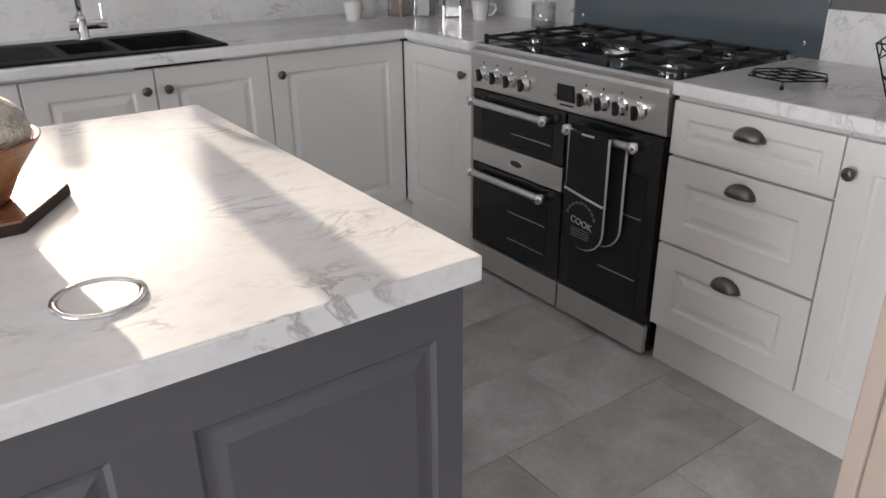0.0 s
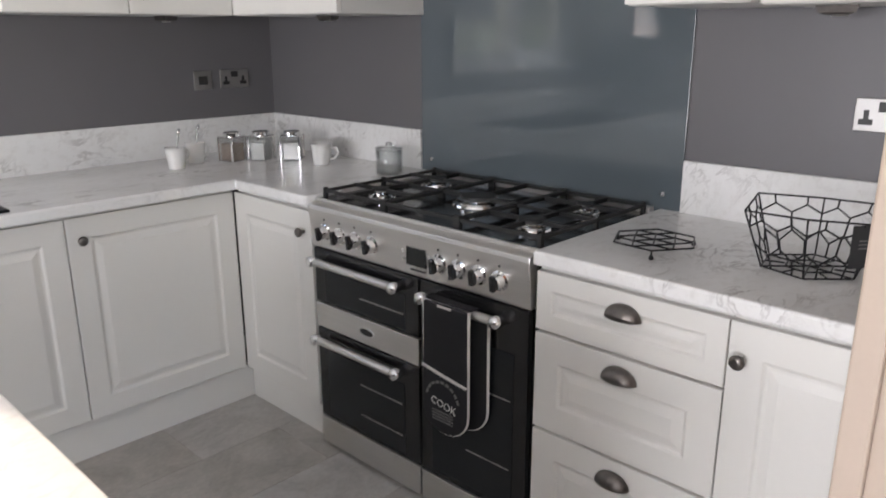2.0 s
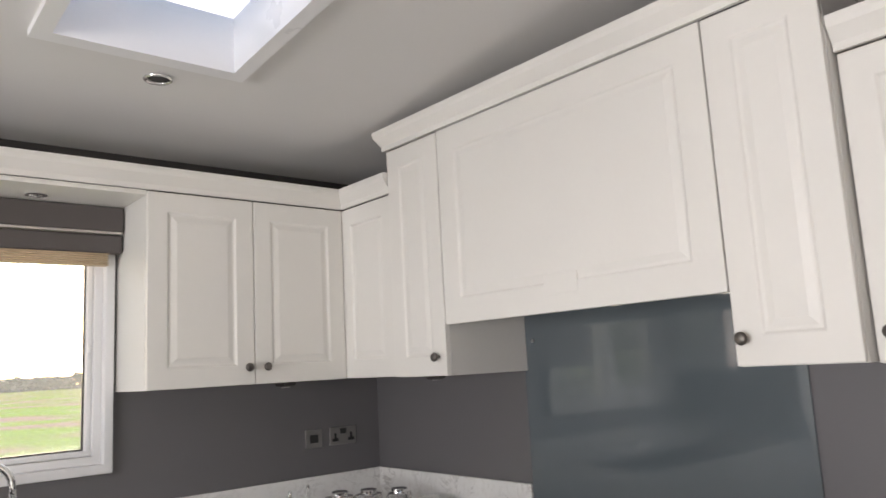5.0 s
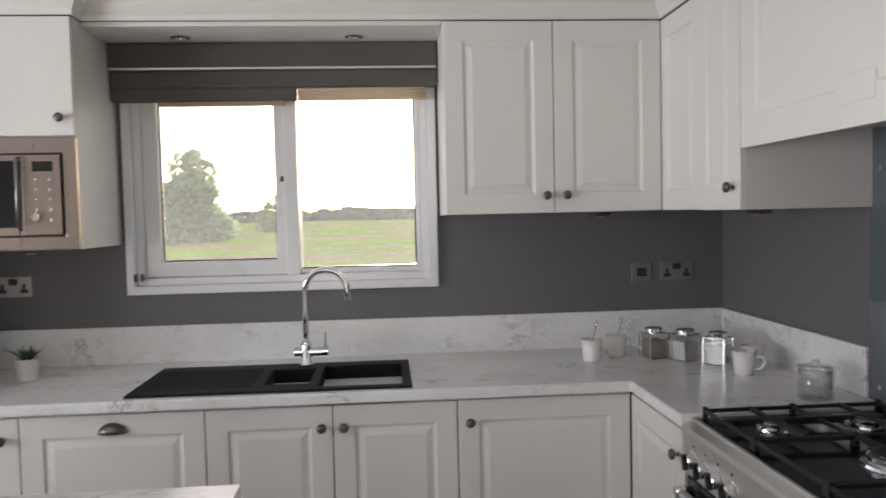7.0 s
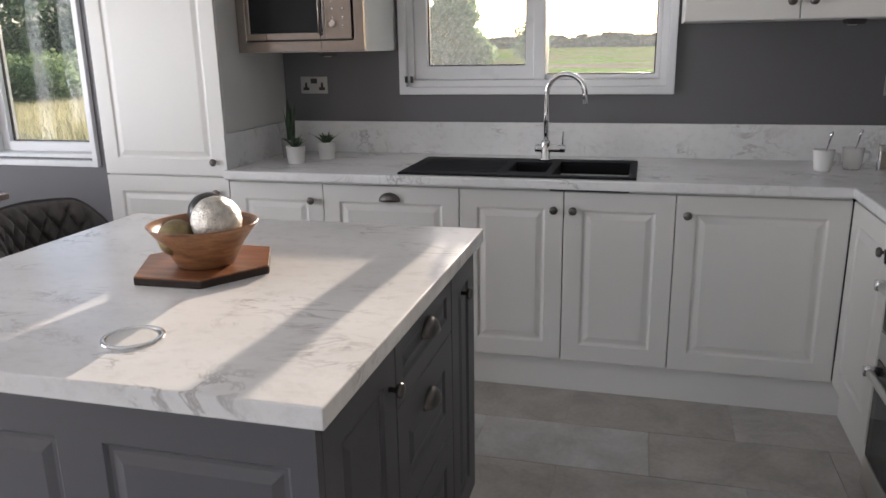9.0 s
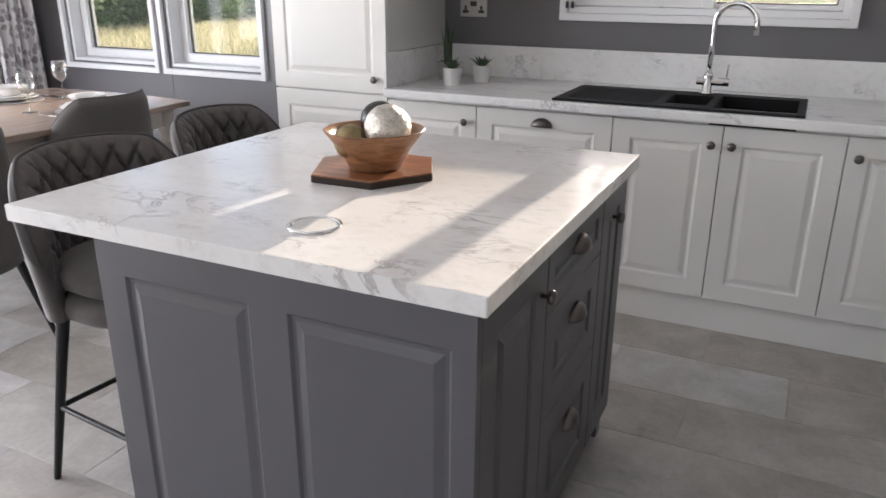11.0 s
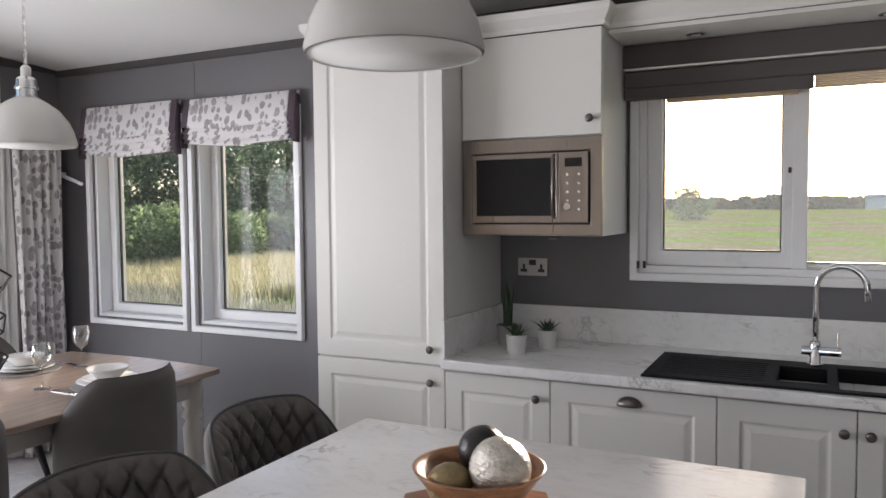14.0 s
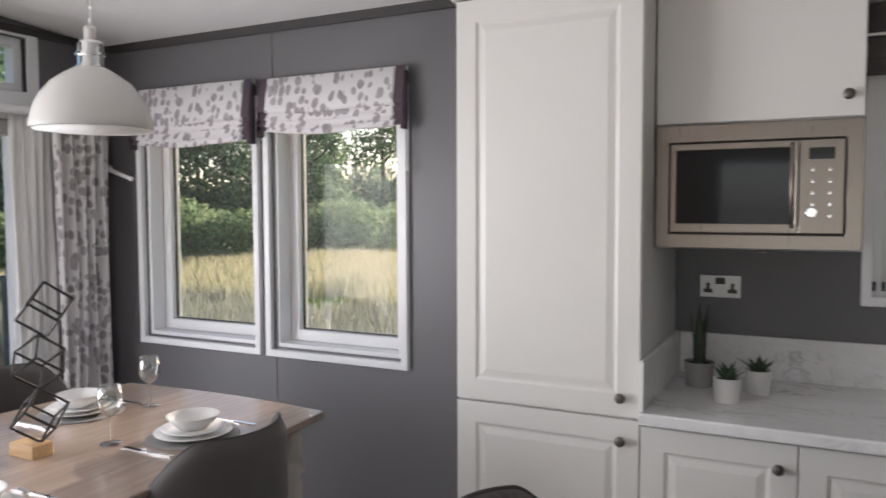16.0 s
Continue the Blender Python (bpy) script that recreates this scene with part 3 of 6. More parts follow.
def cup_handle(x, y, z, parent):
    """A half-dome pull, open below."""
    bm = bmesh.new()
    n, k, rows = 14, 5, []
    for i in range(k + 1):
        e = radians(90 * i / k)
        rows.append([bm.verts.new((x + 0.047 * math.cos(a), y - 0.028 * math.sin(a) * math.sin(e) - 0.001, z - 0.018 + 0.036 * math.sin(a) * math.cos(e))) for a in [math.pi * j / n for j in range(n + 1)]])
    for a, b in zip(rows, rows[1:]):
        for j in range(n):
            bm.faces.new((a[j], a[j + 1], b[j + 1], b[j]))
    bmesh.ops.remove_doubles(bm, verts=bm.verts, dist=1e-5)
    ob = part("cup_handle", bm, M_PEWTER, parent, "pewter cup handle", smooth=True)
    md = ob.modifiers.new("solid", "SOLIDIFY")
    md.thickness = 0.002
    return ob


def cabinet(name, m, w, z0, z1, depth, fronts, label, paint=None, group="", category="cabinet", side=0.0):
    """A cabinet whose front plane is local y = 0. fronts: (x0, x1, z0, z1, handle kind, handle x, handle z)."""
    paint = paint or M_CAB
    c = thing(name, m, label, category, group)
    part("body", box(0.001, w - 0.001, 0.0, depth, 0.145 if z0 == 0.10 else z0, z1), M_CABIN if paint is M_CAB else paint, c)
    for x0, x1, a, b, kind, hx, hz in fronts:
        g = 0.0018
        d = part("drawer_front" if kind == "cup" else "door", panel_front(x1 - x0 - 2 * g, b - a - 2 * g, x0=x0 + g, z0=a + g), paint, c, bevel=0.0025)
        if kind == "knob":
            knob(hx, -0.020, hz, d)
        elif kind == "cup":
            cup_handle(hx, -0.020, hz, d)
    return c


FY = 2.869
GRP = "white kitchen base units"
ND = NY - FY - 0.004


def north(x):
    return pose(x, FY, 0)


cabinet("tall_larder_cabinet", north(-1.214), 0.622, 0.10, 2.20, ND, [(0, 0.622, 0.145, 0.862, "knob", 0.565, 0.795), (0, 0.622, 0.866, 2.20, "knob", 0.565, 0.930)], "tall off-white larder cabinet with two moulded doors")
base_units = [(-0.592, -0.152, "knob", 0.39, 0.777), (-0.152, 0.440, "cup", 0.296, 0.803), (0.440, 0.859, "knob", 0.382, 0.775), (0.859, 1.278, "knob", 0.037, 0.775), (1.278, 1.877, "knob", 0.042, 0.773)]
for a, b, kind, hx, hz in base_units:
    cabinet("base_cabinet", north(a), b - a, 0.10, 0.858, ND, [(0, b - a, 0.145, 0.848, kind, hx, hz)], "off-white base cabinet under the marble worktop", group=GRP)
FX = 1.898


def east(y, x=FX):
    return pose(x, y, 0, 0, 0, -90)


ED = EX - FX - 0.004
cabinet("corner_cabinet", east(2.846), 0.468, 0.10, 0.858, ED, [(0, 0.466, 0.145, 0.848, "knob", 0.425, 0.772)], "off-white corner base cabinet beside the range cooker", group=GRP)
cabinet("drawer_cabinet", east(1.459), 0.487, 0.10, 0.858, ED, [(0, 0.487, 0.692, 0.848, "cup", 0.245, 0.802), (0, 0.487, 0.424, 0.688, "cup", 0.245, 0.648), (0, 0.487, 0.145, 0.420, "cup", 0.245, 0.374)], "off-white cabinet of three drawers with cup handles", group=GRP)
cabinet("base_cabinet", east(0.972), 0.328, 0.10, 0.858, ED, [(0, 0.328, 0.145, 0.848, "knob", 0.03, 0.768)], "narrow off-white base cabinet beside the partition", group=GRP)
solid("plinth_north", box(-1.214, 1.935, FY + 0.008, FY + 0.024, 0, 0.143), M_CAB, "off-white plinth under the units", "plinth", "structure", bevel=0.002)
solid("plinth_east", box(FX + 0.020, FX + 0.036, 2.385, FY + 0.007, 0, 0.143), M_CAB, "off-white plinth under the units", "plinth", "structure", bevel=0.002)
solid("plinth_east_2", box(FX + 0.020, FX + 0.036, 0.634, 1.459, 0, 0.143), M_CAB, "off-white plinth under the units", "plinth", "structure", bevel=0.002)

# Wall units
WG = "white kitchen wall units"
WY = 3.129
for a, b, hx in ((1.275, 1.683, 0.375), (1.683, 2.092, 0.042)):
    cabinet("wall_cabinet", pose(a, WY, 0), b - a, 1.473, 2.182, NY - WY - 0.004, [(0, b - a, 1.473, 2.182, "knob", hx, 1.538)], "off-white wall cabinet with moulded door", group=WG)
WX2 = 2.150
cabinet("wall_cabinet", east(3.126, 2.114), 0.374, 1.473, 2.182, EX - 2.118, [(0, 0.372, 1.473, 2.182, "", 0, 0)], "off-white corner wall cabinet", group=WG)
HX = 2.095
cabinet("wall_cabinet", east(2.750, HX), 0.304, 1.470, 2.346, EX - HX - 0.004, [(0, 0.304, 1.470, 2.346, "knob", 0.262, 1.537)], "narrow tall off-white wall cabinet beside the hood", group=WG)
hood = cabinet("hood_cabinet", east(2.444, HX), 1.064, 1.70, 2.346, EX - HX - 0.004, [], "wide off-white cabinet enclosing the cooker hood", category="cooker hood")
part("door", panel_front(1.06, 0.70, x0=0.002, z0=1.646, frame=0.085), M_CAB, hood, bevel=0.0025)
part("cover_strip", box(0.47, 0.60, -0.0212, -0.012, 1.70, 1.76), M_CAB, hood, bevel=0.001)
part("hood_plate", box(0.10, 0.97, 0.05, 0.37, 1.690, 1.699), M_STEEL, hood, "steel extractor plate")
for lx in (0.32, 0.75):
    part("hood_lamp", lathe([(0, 0), (0.020, 0), (0.021, -0.003), (0.0, -0.003)], 20, at=(lx, 0.24, 1.690)), M_SPOTLIT, hood, "lit round hood lamp")
cabinet("wall_cabinet", east(1.379, HX), 0.292, 1.465, 2.346, EX - HX - 0.004, [(0, 0.292, 1.465, 2.346, "knob", 0.03, 1.532)], "narrow tall off-white wall cabinet beside the hood", group=WG)
cabinet("wall_cabinet", east(1.085, WX2), 0.441, 1.461, 2.162, EX - WX2 - 0.004, [(0, 0.441, 1.461, 2.162, "knob", 0.04, 1.528)], "off-white wall cabinet beside the partition", group=WG)
CORN = [(0.0, 0.0), (-0.012, 0.0), (-0.012, 0.018), (-0.020, 0.030), (-0.034, 0.052), (-0.038, 0.066), (-0.038, 0.080), (0.0, 0.080)]


def cornice(name, path, z, label):
    """A moulded cornice along a line in plan; it stands out to the right of the way it runs."""
    bm = bmesh.new()
    pts = [Vector((x, y, 0)) for x, y in path]
    rings = []
    for i, p in enumerate(pts):
        d0 = (p - pts[i - 1]).normalized() if i else None
        d1 = (pts[i + 1] - p).normalized() if i < len(pts) - 1 else None
        n0 = Vector((d0.y, -d0.x, 0)) if d0 else None
        n1 = Vector((d1.y, -d1.x, 0)) if d1 else None
        n = (n0 or n1) if not (n0 and n1) else (n0 + n1) / (1 + n0.dot(n1))
        rings.append([bm.verts.new(p + n * -o + Vector((0, 0, z + h))) for o, h in CORN])
    for a, b in zip(rings, rings[1:]):
        for k in range(len(CORN)):
            bm.faces.new((a[k], a[(k + 1) % len(CORN)], b[(k + 1) % len(CORN)], b[k]))
    bm.faces.new(rings[0])
    bm.faces.new(rings[-1])
    return solid(name, bm, M_CAB, label, "cornice", "structure")


cornice("cornice", [(-0.592, 3.024), (-0.003, 3.024), (-0.003, 3.109), (2.094, 3.109), (2.094, 2.752)], 2.184, "off-white moulded cornice over the wall units")
cornice("cornice_2", [(2.44, 2.750), (2.075, 2.750), (2.075, 1.087), (2.44, 1.087)], 2.348, "off-white moulded cornice over the hood units")
cornice("cornice_3", [(2.13, 1.085), (2.13, 0.645)], 2.164, "off-white moulded cornice over the wall cabinet")
cornice("cornice_4", [(-1.216, 3.44), (-1.216, 2.849), (-0.592, 2.849), (-0.592, 3.02)], 2.202, "off-white moulded cornice over the larder cabinet")
sof = thing("window_bridge", pose(0, 0, 0), "off-white bridging panel over the kitchen window with two spotlights", "panel")
part("panel", box(-0.002, 1.274, 3.112, NY - 0.004, 2.166, 2.183), M_CAB, sof, bevel=0.002)
for sx in (0.30, 0.95):
    part("spotlight", lathe([(0.0, 0.0), (0.034, 0.0), (0.036, -0.005), (0.026, -0.006), (0.024, -0.002), (0.0, -0.002)], 24, at=(sx, 3.265, 2.166)), M_CHROME, sof, "unlit chrome downlight")

# Microwave cabinet
mwc = cabinet("microwave_cabinet", pose(-0.590, 3.044, 0), 0.587, 1.384, 2.182, NY - 3.044 - 0.004, [], "off-white wall cabinet over a built-in microwave")
d = part("door", box(0.002, 0.585, -0.020, 0, 1.776, 2.181), M_CAB, mwc, bevel=0.0035)
knob(0.543, -0.020, 1.836, d)
mw = thing("microwave", pose(-0.588, 3.043, 1.386), "built-in stainless steel microwave with dark glass door", "microwave")
part("trim_frame", cells([0.0, 0.043, 0.540, 0.585], [0.0, 0.045, 0.330, 0.384], -0.022, -0.001, lambda u, v: not inside(u, v, [(0.043, 0.540, 0.045, 0.330)]), "xzy"), M_MWSTEEL, mw, bevel=0.003)
part("recess", box(0.043, 0.540, -0.006, -0.001, 0.045, 0.330), M_SWITCHDARK, mw)
dr = part("door", cells([0.048, 0.066, 0.405, 0.415], [0.050, 0.078, 0.305, 0.325], -0.030, -0.008, lambda u, v: not inside(u, v, [(0.066, 0.405, 0.078, 0.305)]), "xzy"), M_MWSTEEL, mw, bevel=0.002)
part("door_glass", box(0.066, 0.405, -0.026, -0.010, 0.078, 0.305), M_OVENGLASS, dr)
part("door_handle", tube([(0.398, -0.032, 0.07), (0.398, -0.048, 0.075), (0.398, -0.048, 0.31), (0.398, -0.032, 0.315)], 0.006, seg=10), M_MWSTEEL, dr, smooth=True)
cp = part("control_panel", box(0.417, 0.535, -0.030, -0.008, 0.050, 0.325), M_MWSTEEL, mw, bevel=0.002)
part("display", box(0.442, 0.510, -0.0312, -0.029, 0.268, 0.302), M_SCREEN, cp)
for r in range(5):
    for c in (0.452, 0.498):
        if r == 4 and c < 0.46:
            continue
        part("button", lathe([(0, 0), (0.006, 0), (0.0055, 0.0025), (0, 0.003)], 10), M_CHROME, cp).matrix_local = pose(c, -0.030, 0.238 - r * 0.034, 90)
part("dial", lathe([(0, 0), (0.017, 0), (0.016, 0.012), (0.013, 0.014), (0, 0.014)], 20), M_CHROME, cp, smooth=False).matrix_local = pose(0.452, -0.030, 0.112, 90)

# Worktops, upstands and splashback
SK = (0.186, 1.128, 2.832, 3.290)
solid("worktop", cells([-0.590, SK[0] + 0.02, SK[1] - 0.02, 1.862, EX - 0.002], [2.376, 2.800, SK[2] + 0.02, SK[3] - 0.02, NY - 0.002], 0.862, 0.900,
      lambda u, v: (v > 2.80 or u > 1.862) and not inside(u, v, [(SK[0] + 0.02, SK[1] - 0.02, SK[2] + 0.02, SK[3] - 0.02)])), M_MARBLE, "white marble-effect worktop with soft front edge", "worktop", bevel=0.007)
solid("worktop", box(1.860, EX - 0.002, 0.634, 1.460, 0.862, 0.900), M_MARBLE, "white marble-effect worktop beside the range cooker", "worktop", bevel=0.007)
up = thing("upstand", pose(0, 0, 0), "low white marble-effect upstand along the walls", "upstand", kind="structure")
part("panel", box(-0.573, EX - 0.002, NY - 0.016, NY - 0.001, 0.900, 1.052), M_MARBLE, up, bevel=0.002)
part("panel", box(EX - 0.016, EX - 0.001, 2.464, NY - 0.017, 0.900, 1.052), M_MARBLE, up, bevel=0.002)
part("panel", box(EX - 0.016, EX - 0.001, 0.634, 1.390, 0.900, 1.052), M_MARBLE, up, bevel=0.002)
part("panel", box(-0.590, -0.575, 2.815, NY - 0.001, 0.900, 1.052), M_MARBLE, up, bevel=0.002)
sp = thing("splashback", pose(0, 0, 0), "grey-blue glass splashback behind the range cooker", "splashback")
part("glass_panel", box(EX - 0.009, EX - 0.002, 1.393, 2.461, 0.885, 1.698), M_SPLASH, sp, bevel=0.001)
for y, z in ((1.45, 0.945), (2.41, 0.945), (2.41, 1.58), (1.45, 1.58)):
    part("screw_cap", lathe([(0, 0), (0.008, 0), (0.007, 0.003), (0, 0.004)], 14), M_CHROME, sp, smooth=True).matrix_local = pose(EX - 0.009, y, z, 0, -90, 0)

# Sink and tap
snk = thing("sink", pose(0, 0, 0), "black composite sink with drainer and one and a half bowls", "sink")
B1, B2 = (0.62, 0.775, 2.925, 3.175), (0.808, 1.098, 2.870, 3.210)
part("rim", cells([SK[0], B1[0], B1[1], B2[0], B2[1], SK[1]], [SK[2], B2[2], B1[2], B1[3], B2[3], SK[3]], 0.896, 0.909, lambda u, v: not inside(u, v, [B1, B2])), M_SINK, snk, bevel=0.004)
for b, dz in ((B1, 0.10), (B2, 0.16)):
    t = 0.006
    bm = cells([b[0] - t, b[0], b[1], b[1] + t], [b[2] - t, b[2], b[3], b[3] + t], 0.90 - dz, 0.897, lambda u, v, b=b: not inside(u, v, [b]))
    box(b[0], b[1], b[2], b[3], 0.90 - dz, 0.906 - dz, bm)
    part("bowl", bm, M_SINK, snk)
    part("waste", lathe([(0, 0), (0.035, 0), (0.035, 0.004), (0.02, 0.002), (0, 0.002)], 20, at=((b[0] + b[1]) / 2, (b[2] + b[3]) / 2, 0.906 - dz)), M_CHROME, snk)
for i in range(9):
    part("drainer_rib", box(0.23, 0.58, 2.90 + i * 0.036, 2.905 + i * 0.036, 0.909, 0.9102), M_SINK, snk)
tap = thing("tap", pose(0.735, 3.245, 0.909), "tall chrome swan-neck mixer tap", "tap")
part("base", lathe([(0.0, 0), (0.026, 0), (0.026, 0.006), (0.021, 0.010), (0.021, 0.075), (0.018, 0.085), (0.013, 0.088), (0, 0.088)], 24), M_CHROME, tap, smooth=True)
arc = [(0, 0, 0.08), (0, 0, 0.2)] + [(0.082 - 0.082 * math.cos(a), -0.02 * math.sin(a / 2), 0.285 + 0.082 * math.sin(a)) for a in [math.pi * k / 16 for k in range(17)]] + [(0.166, -0.021, 0.245)]
part("spout", tube(arc, 0.0115, seg=14), M_CHROME, tap, smooth=True)
part("lever_body", cyl((-0.045, 0, 0.052), (0.085, -0.005, 0.052), 0.016, 0.016, seg=20), M_CHROME, tap, smooth=False)
part("lever", cyl((0.072, -0.005, 0.06), (0.075, -0.005, 0.125), 0.004, 0.004, seg=10), M_CHROME, tap)


# Sockets and switches
def plate(name, m, w, h, label, pins, switch):
    s = thing(name, m, label, "socket")
    part("face_plate", box(-w / 2, w / 2, -0.006, 0, -h / 2, h / 2), M_PLATE, s, bevel=0.002)
    for px in pins:
        part("socket_insert", box(px - 0.016, px + 0.016, -0.0068, -0.005, -0.024, -0.010, box(px - 0.006, px + 0.006, -0.0068, -0.005, -0.010, 0.012)), M_SWITCHDARK, s)
    for px, pz, sw, sh in switch:
        part("rocker", box(px - sw, px + sw, -0.008, -0.005, pz - sh, pz + sh), M_SWITCHDARK, s, bevel=0.001)
    return s


plate("double_socket", pose(-0.435, NY - 0.001, 1.225), 0.142, 0.082, "steel double socket with dark inserts on the grey wall", (-0.042, 0.042), [(0, 0.020, 0.017, 0.012)])
plate("switch", pose(2.127, NY - 0.001, 1.213), 0.084, 0.080, "steel single switch with dark rocker on the grey wall", (), [(0, 0, 0.021, 0.018)])
plate("double_socket", pose(2.280, NY - 0.001, 1.215), 0.140, 0.080, "steel double socket with dark inserts on the grey wall", (-0.042, 0.042), [(0, 0.020, 0.017, 0.012)])
plate("double_socket", pose(EX - 0.001, 0.896, 1.212, 0, 0, -90), 0.138, 0.080, "steel double socket with dark inserts on the grey wall", (-0.042, 0.042), [(0, 0.020, 0.017, 0.012)])
for m in (pose(1.90, 3.28, 1.473), pose(2.32, 0.98, 1.461), pose(2.30, 2.78, 1.473), pose(-0.29, 3.30, 1.384)):
    u = thing("under_cabinet_light", m, "small triangular under-cabinet light, unlit", "light", "under-cabinet lights")
    part("housing", lathe([(0, 0), (0.052, 0), (0.046, -0.016), (0.030, -0.020), (0, -0.020)], 3), M_PEWTER, u)
    part("lens", lathe([(0, 0), (0.018, 0), (0.016, -0.003), (0, -0.003)], 16, at=(0, 0, -0.0202)), M_STEEL, u)
for x, y in ((1.177, 2.732), (1.177, 0.9), (-1.0, 2.2)):
    s = thing("ceiling_spotlight", pose(x, y, ceiling_z(y)), "unlit chrome ceiling downlight", "light", "ceiling downlights")
    part("bezel", lathe([(0.030, 0.0), (0.044, 0.0), (0.046, -0.004), (0.040, -0.008), (0.032, -0.006), (0.030, 0.0)], 28), M_CHROME, s, smooth=True)
    part("lamp", lathe([(0, -0.001), (0.031, -0.001), (0.026, -0.004), (0, -0.004)], 20), M_SWITCHDARK, s)

# Kitchen blind
kb = thing("kitchen_blind", pose(0, 0, 0), "taupe roman blind drawn up over wooden slats", "blind")
part("valance", box(-0.002, 1.272, 3.352, 3.420, 2.068, 2.164), M_BLIND, kb, bevel=0.006)
part("rail", box(0.004, 1.266, 3.346, 3.356, 2.058, 2.068), M_STEEL, kb, bevel=0.002)
part("fold", box(0.0, 1.270, 3.360, 3.412, 1.990, 2.058), M_BLIND, kb, bevel=0.008)
part("fold", box(0.0, 0.715, 3.364, 3.408, 1.940, 1.992), M_BLIND, kb, bevel=0.008)
for i in range(6):
    part("slat", box(0.718, 1.225, 3.378, 3.420, 1.944 + i * 0.0082, 1.948 + i * 0.0082), M_SLAT, kb, "pale wooden slat")
for i in range(3):
    part("slat", box(0.17, 0.66, 3.385, 3.420, 1.925 + i * 0.006, 1.928 + i * 0.006), M_SLAT, kb)


def roman_blind(x0, x1, z0, z1):
    """A roman blind gathered up in soft folds, with a dark bound edge at each side."""
    b = thing("roman_blind", pose(x0, 3.432, 0), "leaf-patterned roman blind with plum edging, drawn up", "blind", "dining blinds")
    w, n = x1 - x0, 40

    def sheet(a, c, sag, name, m):
        bm = bmesh.new()
        prof = [(o, z0 + (z1 - z0) * h) for o, h in ((0.012, 1.0), (0.024, 0.985), (0.050, 0.46), (0.056, 0.37), (0.050, 0.35), (0.032, 0.37), (0.046, 0.26), (0.052, 0.22), (0.034, 0.23), (0.048, 0.13), (0.054, 0.09), (0.034, 0.11), (0.044, 0.03), (0.046, 0.0), (0.012, 0.02))]
        rows = []
        for k, (o, z) in enumerate(prof):
            r = []
            for i in range(n + 1):
                u = a + (c - a) * i / n
                t = u / w
                dip = -sag * math.sin(math.pi * t) * (k > 1) * (0.4 + 0.045 * k) + 0.004 * math.sin(9 * t + 2 * k) * (k > 1)
                r.append(bm.verts.new((u, -o - 0.003 * math.sin(7 * t + k), z + dip)))
            rows.append(r)
        for p, q in zip(rows, rows[1:]):
            for i in range(n):
                bm.faces.new((p[i], p[i + 1], q[i + 1], q[i]))
        ob = part(name, bm, m, b, smooth=True)
        md = ob.modifiers.new("solid", "SOLIDIFY")
        md.thickness = 0.003
    sheet(0.045, w - 0.045, 0.020, "cloth", M_LEAFCLOTH)
    sheet(0.0, 0.047, 0.0, "edging", M_PLUM)
    sheet(w - 0.047, w, 0.0, "edging", M_PLUM)
    for u, side in ((0.0, 1), (w, -1)):
        bm = bmesh.new()
        rows = []
        for k in range(9):
            z = z1 - 0.02 - (z1 - z0) * k / 8
            puff = 0.012 * abs(math.sin(k * 1.9)) * (k > 3)
            rows.append([bm.verts.new(p) for p in ((u, -0.004, z), (u - side * (0.004 + puff), -0.02 - 0.02 * k / 8, z - 0.004), (u + side * 0.004, -0.034 - 0.022 * k / 8 - puff, z))])
        for p, q in zip(rows, rows[1:]):
            for i in range(2):
                bm.faces.new((p[i], p[i + 1], q[i + 1], q[i]))
        ob = part("side_return", bm, M_PLUM, b, "gathered plum side edge", smooth=True)
        ob.modifiers.new("solid", "SOLIDIFY").thickness = 0.003
    part("headrail", box(0, w, -0.012, 0.0, z1 - 0.03, z1), M_PVC, b)
    return b


roman_blind(-3.385, -2.575, 1.845, 2.138)
roman_blind(-2.525, -1.725, 1.875, 2.130)
bc = thing("blind_cord", pose(0, 0, 0), "thin white blind cord with a small clear toggle", "cord")
part("cord", tube([(-1.725, 3.425, 1.90), (-1.722, 3.42, 1.7)], 0.0022), M_PVC, bc)
part("toggle", lathe([(0, 0), (0.006, 0.004), (0.007, 0.02), (0.003, 0.03), (0, 0.03)], 10, at=(-1.722, 3.42, 1.67)), M_CERAMIC, bc)


# ---- range cooker ----
# Local x runs along the front, y into the wall, z up.
CW = 0.90
ck = thing("range_cooker", east(2.372, 1.898), "black and stainless steel range cooker with gas hob", "cooker")
part("body", box(0.002, CW - 0.002, 0.0, 0.572, 0.03, 0.872), M_BLACK, ck, bevel=0.003)
part("toe_recess", box(0.02, CW - 0.02, 0.03, 0.5, 0.0, 0.03), M_SWITCHDARK, ck)
bm = bmesh.new()
prof = [(-0.020, 0.735), (0.0, 0.735), (0.0, 0.882), (-0.004, 0.884), (-0.030, 0.874), (-0.033, 0.862), (-0.022, 0.742)]
sides = [[bm.verts.new((x, y, z)) for y, z in prof] for x in (0.0, CW)]
for k in range(len(prof)):
    bm.faces.new((sides[0][k], sides[0][(k + 1) % len(prof)], sides[1][(k + 1) % len(prof)], sides[1][k]))
bm.faces.new(sides[0])
bm.faces.new(sides[1])
cpn = part("control_panel", bm, M_STEEL, ck, bevel=0.002)
KN = [0.080, 0.155, 0.230, 0.306, 0.587, 0.660, 0.732, 0.804]
